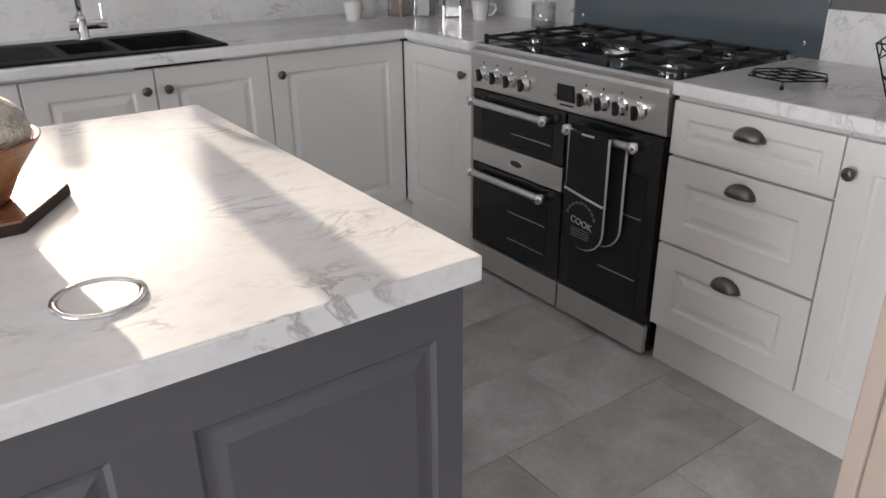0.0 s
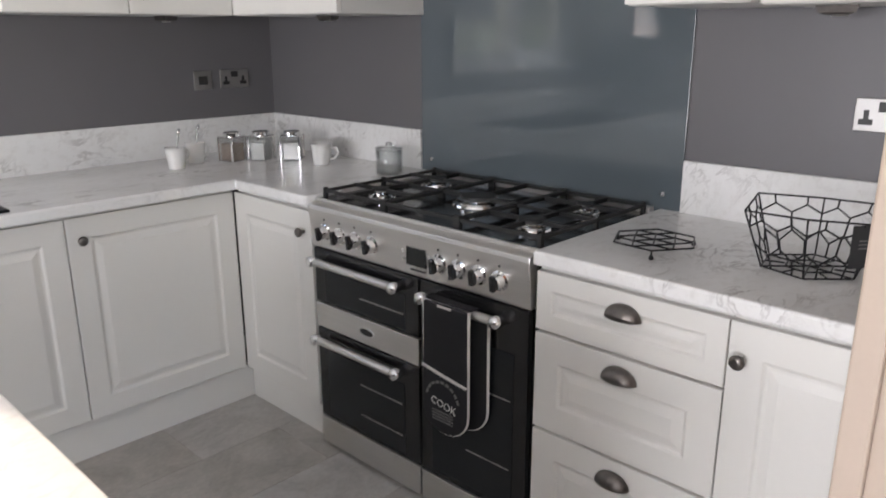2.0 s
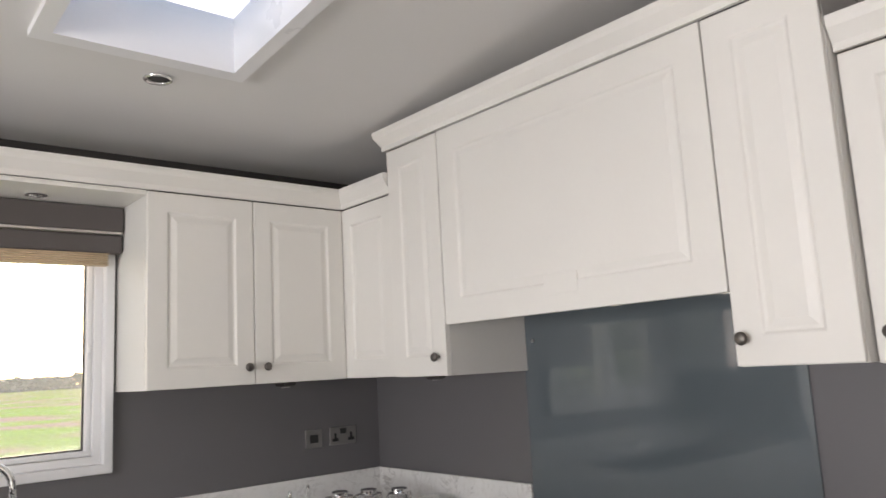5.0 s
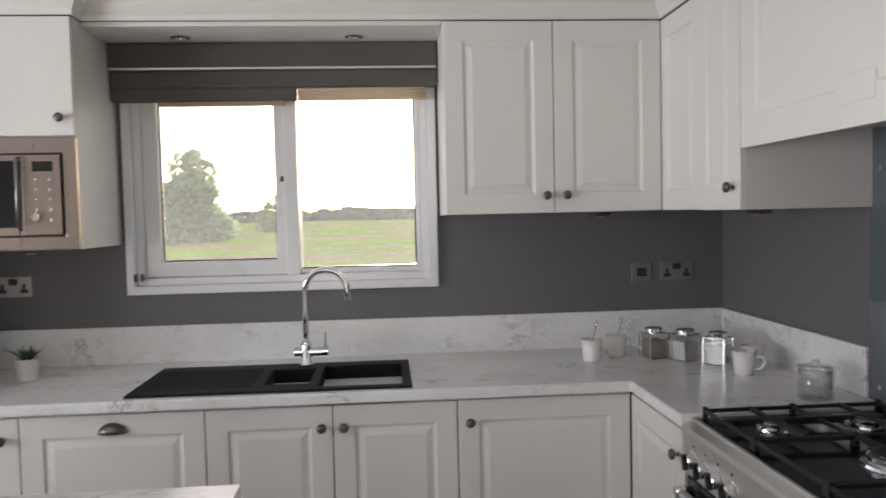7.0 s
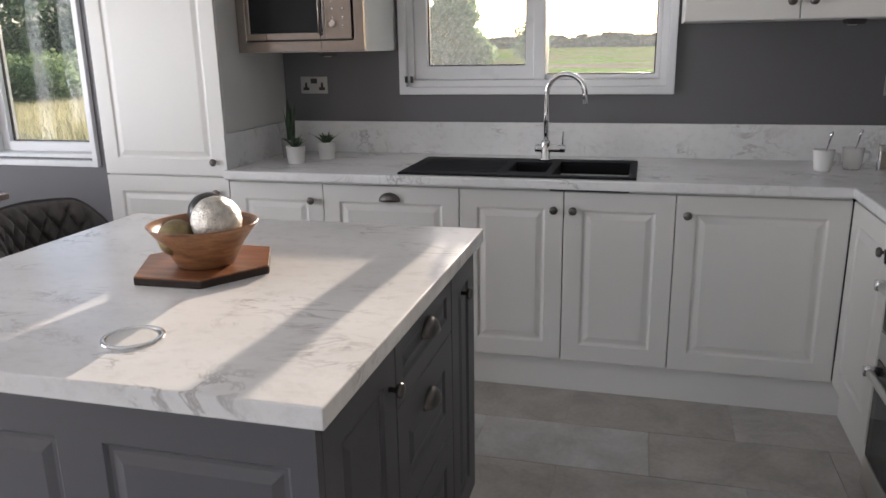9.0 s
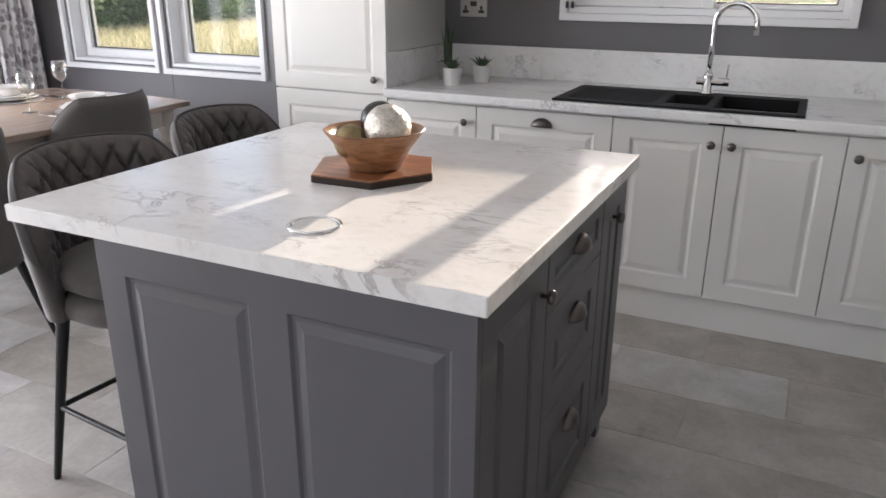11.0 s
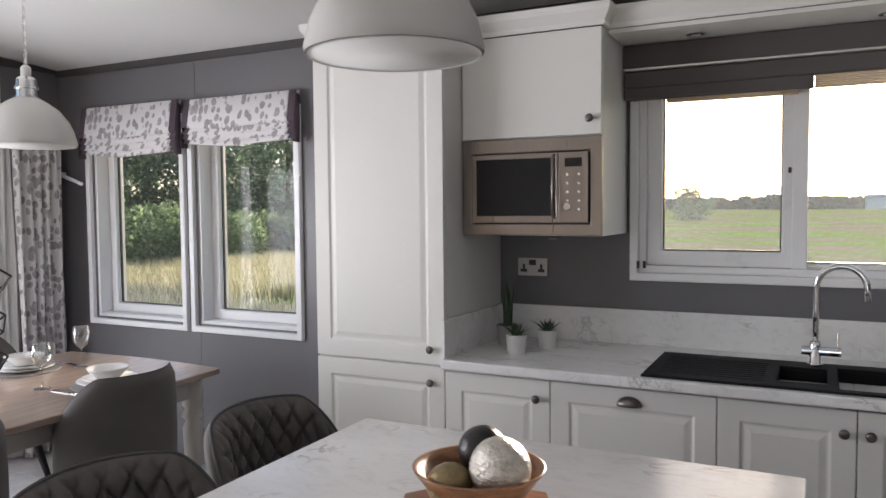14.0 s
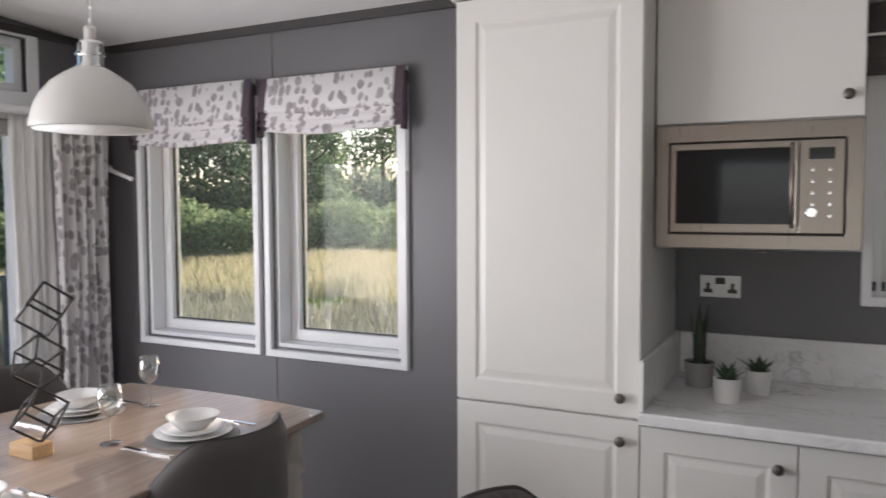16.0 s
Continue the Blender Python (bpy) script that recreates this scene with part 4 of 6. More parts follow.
for x in KN:
    kb2 = part("control_knob", lathe([(0, 0), (0.028, 0), (0.028, 0.004), (0.022, 0.007), (0.020, 0.026), (0.018, 0.028), (0, 0.028)], 22), M_CHROME, cpn)
    kb2.matrix_local = pose(x, -0.026, 0.795, 95)
    part("grip", box(-0.007, 0.007, -0.021, 0.021, 0.024, 0.038), M_BLACK, kb2, bevel=0.002)
    part("mark", box(x - 0.003, x + 0.003, -0.0325, -0.030, 0.832, 0.838), M_SWITCHDARK, cpn)
part("display", box(0.458, 0.536, -0.031, -0.022, 0.768, 0.822), M_SCREEN, cpn, bevel=0.001)
for x in (0.445, 0.549):
    for z in (0.783, 0.806):
        part("button", lathe([(0, 0), (0.006, 0), (0.005, 0.003), (0, 0.003)], 10), M_CHROME, cpn).matrix_local = pose(x, -0.027, z, 95)
part("brand_plate", box(0.47, 0.53, -0.0262, -0.022, 0.752, 0.757), M_SWITCHDARK, cpn)


def oven_door(x0, x1, z0, z1, glass_box, name="oven_door"):
    d = part(name, box(x0, x1, -0.020, -0.001, z0, z1), M_BLACK, ck, bevel=0.003)
    gx0, gx1, gz0, gz1 = glass_box
    part("door_glass", box(gx0, gx1, -0.0215, -0.018, gz0, gz1), M_OVENGLASS, d)
    for k in range(2 if gz1 - gz0 > 0.2 else 1):
        z = gz0 + (gz1 - gz0) * (0.25 + 0.45 * k) + (0.02 if gz1 - gz0 < 0.2 else 0)
        part("shelf_glint", box(gx0 + (gx1 - gx0) * 0.45, gx1 - 0.01, -0.0222, -0.021, z, z + 0.0025), M_STEEL, d)
    return d


def bar_handle(x0, x1, z, parent):
    h = part("door_handle", cyl((x0, -0.048, z), (x1, -0.048, z), 0.0125, seg=18), M_STEEL, parent, smooth=False)
    for x in (x0 + 0.006, x1 - 0.006):
        part("handle_end", lathe([(0.0, 0), (0.013, 0), (0.016, 0.010), (0.018, 0.024), (0.017, 0.043), (0.0, 0.045)], 16), M_CHROME, h, smooth=True).matrix_local = pose(x, -0.019, z, 90)
    return h


d = oven_door(0.004, 0.496, 0.545, 0.730, (0.06, 0.44, 0.555, 0.665))
bar_handle(0.022, 0.425, 0.690, d)
bnd = part("steel_band", box(0.004, 0.496, -0.022, -0.001, 0.455, 0.541), M_STEEL, ck, bevel=0.002)
part("badge", lathe([(0, 0), (0.022, 0), (0.021, 0.003), (0, 0.003)], 24), M_BLACK, bnd).matrix_local = Matrix.Translation((0.262, -0.022, 0.498)) @ Matrix.Diagonal((1.5, 1, 0.55, 1)) @ pose(0, 0, 0, 90)
part("badge_rim", lathe([(0.021, 0), (0.025, 0), (0.025, 0.003), (0.021, 0.003), (0.021, 0)], 24), M_CHROME, bnd).matrix_local = Matrix.Translation((0.262, -0.022, 0.498)) @ Matrix.Diagonal((1.5, 1, 0.55, 1)) @ pose(0, 0, 0, 90)
d = oven_door(0.004, 0.496, 0.120, 0.450, (0.05, 0.43, 0.135, 0.375))
bar_handle(0.022, 0.425, 0.415, d)
d = oven_door(0.503, 0.896, 0.120, 0.730, (0.55, 0.85, 0.14, 0.60), "tall_oven_door")
bar_handle(0.530, 0.815, 0.688, d)
for x0, x1 in ((0.004, 0.496), (0.503, 0.896)):
    part("drawer_front", box(x0, x1, -0.022, -0.001, 0.018, 0.116), M_STEEL, ck, bevel=0.002)
part("hob_tray", box(0.0, CW, 0.0, 0.574, 0.872, 0.890), M_BLACK, ck, bevel=0.004)
part("hob_rim", box(0.0, CW, -0.004, 0.006, 0.880, 0.893), M_STEEL, ck, bevel=0.002)
part("rear_trim", box(0.0, CW, 0.545, 0.574, 0.889, 0.905), M_STEEL, ck, bevel=0.003)
BURN = [(0.14, 0.16, 0.034), (0.14, 0.42, 0.045), (0.45, 0.29, 0.066), (0.76, 0.42, 0.034), (0.76, 0.16, 0.045), (0.45, 0.47, 0.03)]
for bx, by, r in BURN[:5]:
    bu = part("burner", lathe([(0, 0.888), (r * 1.25, 0.888), (r * 1.2, 0.896), (r, 0.900), (r, 0.910), (r * 0.9, 0.912), (0, 0.912)], 28, at=(bx, by, 0)), M_CHROME, ck)
    part("burner_cap", lathe([(0, 0.9122), (r * 0.86, 0.9122), (r * 0.84, 0.919), (r * 0.6, 0.921), (0, 0.921)], 28, at=(bx, by, 0)), M_IRON, bu)
for gx0, gx1 in ((0.015, 0.292), (0.304, 0.596), (0.608, 0.885)):
    y0, y1, z = 0.03, 0.535, 0.917
    segs = [((gx0, y0), (gx1, y0)), ((gx0, y1), (gx1, y1)), ((gx0, y0), (gx0, y1)), ((gx1, y0), (gx1, y1)), ((gx0, (y0 + y1) / 2), (gx1, (y0 + y1) / 2))]
    bm = bmesh.new()
    for (a, b), (c, e) in segs:
        box(min(a, c) - 0.004, max(a, c) + 0.004, min(b, e) - 0.004, max(b, e) + 0.004, z - 0.010, z, bm)
    for bx, by, r in BURN[:5]:
        if gx0 < bx < gx1:
            for ang in range(0, 360, 90):
                ca, sa = math.cos(radians(ang)), math.sin(radians(ang))
                box(bx + ca * r * 0.7 - 0.005 - abs(ca) * 0.0, bx + ca * r * 0.7 + 0.005, by + sa * r * 0.7 - 0.005, by + sa * r * 0.7 + 0.005, z - 0.012, z + 0.004, bm)
                x_to = (gx0 if ca < 0 else gx1) if abs(ca) > 0.5 else bx
                y_to = (y0 if by < 0.25 else (y0 + y1) / 2) if sa < -0.5 else ((y0 + y1) / 2 if by < 0.25 else y1) if sa > 0.5 else by
                box(min(bx + ca * r * 0.7, x_to) - 0.005, max(bx + ca * r * 0.7, x_to) + 0.005, min(by + sa * r * 0.7, y_to) - 0.005, max(by + sa * r * 0.7, y_to) + 0.005, z - 0.010, z + 0.002, bm)
    for px in (gx0, gx1):
        for py in (y0, y1, (y0 + y1) / 2):
            box(px - 0.006, px + 0.006, py - 0.006, py + 0.006, 0.889, z + 0.006, bm)
    part("pan_support", bm, M_IRON, ck, "cast iron pan support")

# Oven glove hung over the tall door's handle
gl = thing("oven_glove", east(2.372, 1.898), "black double oven glove with white piping hung on the cooker handle", "oven glove")


def glove_outline(x0, x1, zt, zb, n=14):
    r = (x1 - x0) / 2
    cx = (x0 + x1) / 2
    pts = [(x0, zt)] + [(cx - r * math.cos(a), zb + r * 0.95 - r * 0.95 * math.sin(a)) for a in [math.pi * k / n for k in range(n + 1)]] + [(x1, zt)]
    return pts


def glove_pad(x0, x1, y, zt, zb, thick, name):
    bm = bmesh.new()
    pts = glove_outline(x0, x1, zt, zb)
    f = [bm.verts.new((x, y - thick + 0.004 * math.sin(z * 30), z)) for x, z in pts]
    b = [bm.verts.new((x, y, z)) for x, z in pts]
    bm.faces.new(f)
    bm.faces.new(b)
    for k in range(len(pts)):
        bm.faces.new((f[k], f[(k + 1) % len(pts)], b[(k + 1) % len(pts)], b[k]))
    ob = part(name, bm, M_CLOTHBLACK, gl, bevel=0.003)
    part("piping", tube([(x, y - thick / 2, z) for x, z in pts], 0.0042, seg=8), M_WHITECLOTH, ob, smooth=True)
    return ob


glove_pad(0.605, 0.775, -0.030, 0.690, 0.335, 0.010, "rear_pad")
fp = glove_pad(0.572, 0.738, -0.066, 0.700, 0.318, 0.014, "front_pad")
part("pocket_edge", tube([(0.572, -0.082, 0.510), (0.655, -0.083, 0.497), (0.738, -0.082, 0.486)], 0.0042), M_WHITECLOTH, fp)
part("hanging_loop", box(0.57, 0.74, -0.068, -0.036, 0.702, 0.707), M_CLOTHBLACK, gl, bevel=0.002)
part("glove_tab", box(0.63, 0.68, -0.082, -0.078, 0.694, 0.700), M_WHITECLOTH, gl)
cu = bpy.data.curves.new("word", "FONT")
cu.body, cu.size, cu.align_x, cu.extrude = "COOK", 0.032, "CENTER", 0.0006
tob = bpy.data.objects.new("word", cu)
scene.collection.objects.link(tob)
bpy.context.view_layer.update()
wm = bpy.data.meshes.new_from_object(tob.evaluated_get(bpy.context.evaluated_depsgraph_get()))
bpy.data.objects.remove(tob)
wm.materials.clear()
wm.materials.append(M_WHITECLOTH)
wd = new("lettering", wm)
wd.parent = fp
wd.matrix_local = pose(0.655, -0.0855, 0.400, 90, 8, 0)
M_FAINT = varied("faded_grey_print", (0.16, 0.155, 0.15), 0.85, var=0.3, scale=80)
for k in range(9):
    a = radians(20 + 17.5 * k)
    part("print_mark", box(-0.007, 0.007, -0.0006, 0.0006, -0.004, 0.004), M_FAINT, fp).matrix_local = pose(0.652 + 0.062 * math.cos(a), -0.085, 0.415 + 0.062 * math.sin(a), 0, -math.degrees(a) + 90, 0)
for k in range(4):
    part("print_mark", box(0.612, 0.692, -0.0856, -0.0846, 0.384 - k * 0.009, 0.388 - k * 0.009), M_FAINT, fp)

# ---- island ----
IX0, IX1, IY0, IY1 = -0.412, 0.724, 0.860, 1.981
isl = thing("kitchen_island", pose(0, 0, 0), "dark grey kitchen island with panelled end, drawers and cupboards", "island")
BX0, BX1, BY0, BY1 = -0.165, 0.682, 0.895, 1.950
part("body", box(BX0, BX1 - 0.002, BY0, BY1, 0.09, 0.861), M_ISLE, isl, bevel=0.002)
part("plinth", box(BX0 + 0.02, BX1 - 0.06, BY0 + 0.03, BY1 - 0.03, 0.0, 0.09), M_ISLE, isl)
part("leg_post", box(BX1 - 0.045, BX1, BY1 - 0.045, BY1 + 0.002, 0.0, 0.12), M_ISLE, isl, bevel=0.003)
for a, b in ((-0.135, 0.2755), (0.2755, 0.702)):
    e1 = part("end_panel", panel_front(b - a, 0.815, x0=a, z0=0.015, frame=0.045), M_ISLE, isl)
    e1.location = (0, BY0, 0)
part("end_stile", box(BX0, -0.135, BY0 - 0.02, BY0, 0.015, 0.861, box(-0.135, BX1 + 0.02, BY0 - 0.02, BY0, 0.83, 0.861)), M_ISLE, isl)
part("worktop", box(IX0, IX1, IY0, IY1, 0.862, 0.900), M_MARBLE, isl, "white marble-effect island top", bevel=0.003)
# East face: local x runs north along the front
EF = pose(BX1, 0, 0, 0, 0, 90)


def island_front(y0, y1, z0, z1, kind, hy, hz, name):
    d = part(name, panel_front(y1 - y0 - 0.004, z1 - z0 - 0.004, x0=y0 + 0.002, z0=z0 + 0.002, t=0.02), M_ISLE, isl, bevel=0.002)
    d.matrix_local = EF
    if kind == "knob":
        knob(hy, -0.02, hz, d)
    else:
        cup_handle(hy, -0.02, hz, d)


island_front(0.895, 1.245, 0.10, 0.855, "knob", 1.205, 0.765, "door")
island_front(1.245, 1.690, 0.70, 0.855, "cup", 1.47, 0.800, "drawer_front")
island_front(1.245, 1.690, 0.43, 0.70, "cup", 1.47, 0.628, "drawer_front")
island_front(1.245, 1.690, 0.10, 0.43, "cup", 1.47, 0.335, "drawer_front")
island_front(1.690, 1.948, 0.10, 0.855, "knob", 1.80, 0.765, "door")
pl = thing("pop_up_socket", pose(0.278, 1.036, 0.900), "round flush pop-up socket with chrome ring", "socket")
part("ring", lathe([(0.046, 0), (0.056, 0), (0.055, 0.004), (0.048, 0.005), (0.046, 0.0)], 40), M_CHROME, pl, smooth=True)
part("cap", lathe([(0, 0), (0.0455, 0), (0.045, 0.003), (0, 0.0032)], 40), M_CABIN, pl)

# Board, bowl and balls
bd = thing("serving_board", pose(0.163, 1.460, 0.900), "hexagonal acacia serving board with dark edge on the island", "board")
hexa = [(-0.087, -0.150), (0.078, -0.146), (0.168, -0.004), (0.092, 0.150), (-0.070, 0.152), (-0.168, 0.022)]
bm = bmesh.new()
lo, hi = [bm.verts.new((x, y, 0)) for x, y in hexa], [bm.verts.new((x, y, 0.018)) for x, y in hexa]
bm.faces.new(lo)
for k in range(6):
    bm.faces.new((lo[k], lo[(k + 1) % 6], hi[(k + 1) % 6], hi[k]))
bm.faces.new(hi)
part("edge", bm, M_BARK, bd, bevel=0.003)
bm = bmesh.new()
lo, hi = [bm.verts.new((x * 0.99, y * 0.99, 0.0175)) for x, y in hexa], [bm.verts.new((x * 0.985, y * 0.985, 0.0205)) for x, y in hexa]
bm.faces.new(lo)
bm.faces.new(hi)
for k in range(6):
    bm.faces.new((lo[k], lo[(k + 1) % 6], hi[(k + 1) % 6], hi[k]))
part("top", bm, M_BOARD, bd)
bw = solid("wooden_bowl", lathe([(0, 0), (0.060, 0), (0.066, 0.006), (0.090, 0.050), (0.123, 0.094), (0.125, 0.098), (0.119, 0.098), (0.108, 0.085), (0.080, 0.040), (0.055, 0.014), (0, 0.010)], 40), M_BOWL, "turned acacia bowl holding decorative balls", "bowl", m=pose(0.180, 1.440, 0.9208), smooth=True)


def ball(x, y, z, r, m, label):
    bm = bmesh.new()
    bmesh.ops.create_icosphere(bm, subdivisions=4, radius=r)
    for v in bm.verts:
        k = noise.noise(v.co * 90) * 0.0012
        v.co += v.co.normalized() * k
    solid("decorative_ball", bm, m, label, "ornament", m=pose(x, y, z), smooth=True, group="balls in the bowl")


ball(0.234, 1.412, 1.030, 0.056, M_SILVERBALL, "silver mosaic decorative ball in the bowl")
ball(0.144, 1.388, 0.992, 0.042, M_GOLDBALL, "bronze decorative ball in the bowl")
ball(0.166, 1.490, 1.030, 0.048, M_BLACKBALL, "black textured decorative ball in the bowl")


# ---- worktop things ----
def mug(x, y, rot, r=0.040, h=0.084):
    m = thing("mug", pose(x, y, 0.900, 0, 0, rot), "white china mug on the worktop", "mug", "white mugs")
    part("cup", lathe([(0, 0), (r * 0.72, 0), (r * 0.8, 0.006), (r, h), (r * 0.94, h), (r * 0.72, 0.01), (0, 0.008)], 28), M_CERAMIC, m, smooth=True)
    part("handle", tube([(r * 0.92, 0, h * 0.80), (r + 0.022, 0, h * 0.78), (r + 0.028, 0, h * 0.55), (r + 0.014, 0, h * 0.3), (r * 0.86, 0, h * 0.25)], 0.005), M_CERAMIC, m, smooth=True)
    return m


for x, y, rot in ((1.83, 3.17, 20), (1.95, 3.24, 10)):
    mug(x, y, rot)
    sp2 = thing("teaspoon", pose(x - 0.008, y, 0.908), "steel teaspoon standing in a mug", "spoon", "teaspoons")
    part("stem", box(-0.003, 0.003, -0.001, 0.001, 0.0, 0.125), M_CHROME, sp2, bevel=0.0008).matrix_local = pose(0, 0, 0, 0, 12, 0)
    part("end", lathe([(0, 0), (0.006, 0.004), (0.007, 0.016), (0.004, 0.028), (0, 0.03)], 12), M_CHROME, sp2, smooth=True).matrix_local = pose(0.025, 0, 0.118, 0, 12, 0)
mug(2.275, 2.835, -40)
mug(2.350, 2.92, 60)


def jar(x, y, rot, fill, what):
    j = thing("storage_jar", pose(x, y, 0.900, 0, 0, rot) @ Matrix.Diagonal((0.95, 0.95, 0.86, 1)), "square glass storage jar with chrome lid, holding " + what, "jar", "storage jars")
    for px in (-0.041, 0.041):
        for py in (-0.041, 0.041):
            part("corner_post", box(px - 0.003, px + 0.003, py - 0.003, py + 0.003, 0.0, 0.115), M_CHROME, j)
    bm = box(-0.038, 0.038, -0.038, 0.038, 0.002, 0.115)
    part("glass", bm, M_CLEAR, j, bevel=0.004)
    part("contents", box(-0.034, 0.034, -0.034, 0.034, 0.006, 0.088), fill, j, bevel=0.004)
    part("shoulder", box(-0.044, 0.044, -0.044, 0.044, 0.115, 0.121), M_CHROME, j, bevel=0.002)
    part("lid", lathe([(0, 0), (0.036, 0), (0.036, 0.016), (0.033, 0.020), (0, 0.020)], 28, at=(0, 0, 0.121)), M_CHROME, j)


jar(2.075, 3.165, 12, M_TEA, "brown tea")
jar(2.175, 3.105, 25, M_SUGAR, "white sugar")
jar(2.265, 3.015, 40, M_SUGAR, "pale contents")
gj = thing("glass_jar", pose(2.325, 2.485, 0.900), "small clear lidded glass jar", "jar")
part("body", lathe([(0, 0), (0.048, 0), (0.050, 0.004), (0.050, 0.088), (0.046, 0.092), (0.044, 0.088), (0.044, 0.008), (0, 0.006)], 32), M_CLEAR, gj, smooth=True)
part("lid", lathe([(0, 0.093), (0.051, 0.093), (0.051, 0.099), (0.012, 0.104), (0.010, 0.116), (0, 0.118)], 32), M_CLEAR, gj, smooth=True)


def pot_plant(x, y, r, h, pot, kind, label):
    p = thing("potted_plant", pose(x, y, 0.900), label, "plant", "succulents in pots")
    part("pot", lathe([(0, 0), (r * 0.82, 0), (r * 0.86, 0.003), (r, h), (r * 0.92, h), (r * 0.9, h - 0.01), (0, h - 0.012)], 28), pot, p, smooth=False)
    part("soil", lathe([(0, 0), (r * 0.9, 0), (r * 0.88, 0.004), (0, 0.006)], 20, at=(0, 0, h - 0.013)), M_SOIL, p)
    rnd = random.Random(int(x * 1000))
    for k in range(16 if kind == "aloe" else 12):
        bm = bmesh.new()
        a = rnd.uniform(0, 6.28)
        if kind == "aloe":
            ln, w, spread = rnd.uniform(0.045, 0.075), 0.010, rnd.uniform(0.2, 0.9)
        else:
            ln, w, spread = rnd.uniform(0.13, 0.25), 0.015, rnd.uniform(0.02, 0.12)
        rows = []
        for i in range(7):
            t = i / 6
            wd2 = w * (1 - t ** 2.2) * (0.7 + 0.6 * math.sin(math.pi * min(1, t + 0.2))) + 0.0006
            rr = 0.006 + spread * ln * t * (0.8 + 0.5 * t)
            cx, cy, cz = rr * math.cos(a), rr * math.sin(a), h - 0.012 + ln * t * (1 - 0.25 * spread * t)
            rows.append([bm.verts.new((cx - wd2 * math.sin(a), cy + wd2 * math.cos(a), cz)), bm.verts.new((cx + 0.35 * wd2 * math.cos(a), cy + 0.35 * wd2 * math.sin(a), cz - 0.2 * wd2)), bm.verts.new((cx + wd2 * math.sin(a), cy - wd2 * math.cos(a), cz)), bm.verts.new((cx - 0.1 * wd2 * math.cos(a), cy - 0.1 * wd2 * math.sin(a), cz))])
        for q, s in zip(rows, rows[1:]):
            for i in range(4):
                bm.faces.new((q[i], q[(i + 1) % 4], s[(i + 1) % 4], s[i]))
        part("leaf", bm, M_SUCC, p, smooth=True)


pot_plant(-0.365, 3.055, 0.043, 0.078, M_MATTPOT, "aloe", "small spiky succulent in a white pot")
pot_plant(-0.285, 3.215, 0.042, 0.078, M_MATTPOT, "aloe", "small spiky succulent in a white pot")
pot_plant(-0.475, 3.24, 0.050, 0.085, M_GREYPOT, "snake", "upright snake plant in a grey pot")

# Wire basket and trivet
wb = thing("wire_basket", pose(2.165, 0.925, 0.900, 0, 0, 12), "black geometric wire basket with a card tag on the worktop", "basket")
segs = []
n = 6


def ring_pt(k, r, z, ph=0.0):
    a = 2 * math.pi * (k + ph) / n
    return Vector((r * math.cos(a), r * math.sin(a), z))


top, bot = [ring_pt(k, 0.154, 0.130 + 0.012 * (k % 2)) for k in range(n)], [ring_pt(k, 0.106, 0.004) for k in range(n)]
for k in range(n):
    a0, a1, b0, b1 = top[k], top[(k + 1) % n], bot[k], bot[(k + 1) % n]
    segs += [(a0, a1), (b0, b1), (a0, b0)]

    def q(u, v, a0=a0, a1=a1, b0=b0, b1=b1):
        return (b0.lerp(b1, u)).lerp(a0.lerp(a1, u), v)
    for u0, u1 in ((0.0, 0.5), (0.5, 1.0)):
        um = (u0 + u1) / 2
        segs += [(q(u0, 0.72), q(um, 0.86)), (q(um, 0.86), q(u1, 0.72)), (q(um, 0.86), q(um, 1)), (q(u0, 0.72), q(u0, 0.42)), (q(u0, 0.42), q(um, 0.24)), (q(um, 0.24), q(u1, 0.42)), (q(um, 0.24), q(um, 0))]
    segs += [(q(0.5, 0.72), q(0.5, 0.42)), (b0, Vector((0, 0, 0.004))), ((b0 + b1) / 2 * 0.55 + Vector((0, 0, 0.0018)), (b0 + b1) / 2), (b0 * 0.5 + Vector((0, 0, 0.002)), b1 * 0.5 + Vector((0, 0, 0.002)))]
part("wire_frame", rods(segs, 0.0021), M_WIRE, wb)
part("tag", box(-0.032, 0.032, -0.001, 0.001, -0.045, 0.045), M_TAG, wb, "dark card tag").matrix_local = pose(-0.09, -0.105, 0.085, 0, 0, -52)
for k in range(3):
    part("tag_line", box(-0.016, 0.016, -0.0016, 0.0016, 0.012 - k * 0.008, 0.015 - k * 0.008), M_FAINT, wb).matrix_local = pose(-0.09, -0.105, 0.085, 0, 0, -52)
part("tag_string", tube([(-0.10, -0.118, 0.145), (-0.095, -0.112, 0.135), (-0.092, -0.108, 0.128)], 0.001), M_WIRE, wb)
tv = thing("wire_trivet", pose(2.075, 1.255, 0.900, 0, 0, 25), "black wire hexagonal trivet on small feet", "trivet")
segs = []
for k in range(6):
    o0, o1 = ring_pt(k, 0.105, 0.022), ring_pt(k + 1, 0.105, 0.022)
    i0, i1 = ring_pt(k, 0.055, 0.022), ring_pt(k + 1, 0.055, 0.022)
    om = (o0 + o1) / 2
    segs += [(o0, o1), (i0, i1), (om, i0), (om, i1), (i0, Vector((0, 0, 0.022)))]
    if k % 2:
        segs.append((o0, Vector((o0.x, o0.y, 0.0))))
part("wire_frame", rods(segs, 0.0022), M_WIRE, tv)
for k in (1, 3, 5):
    o = ring_pt(k, 0.105, 0)
    part("foot", lathe([(0, 0), (0.005, 0.001), (0.006, 0.006), (0.004, 0.011), (0, 0.012)], 10, at=(o.x, o.y, 0)), M_WIRE, tv)


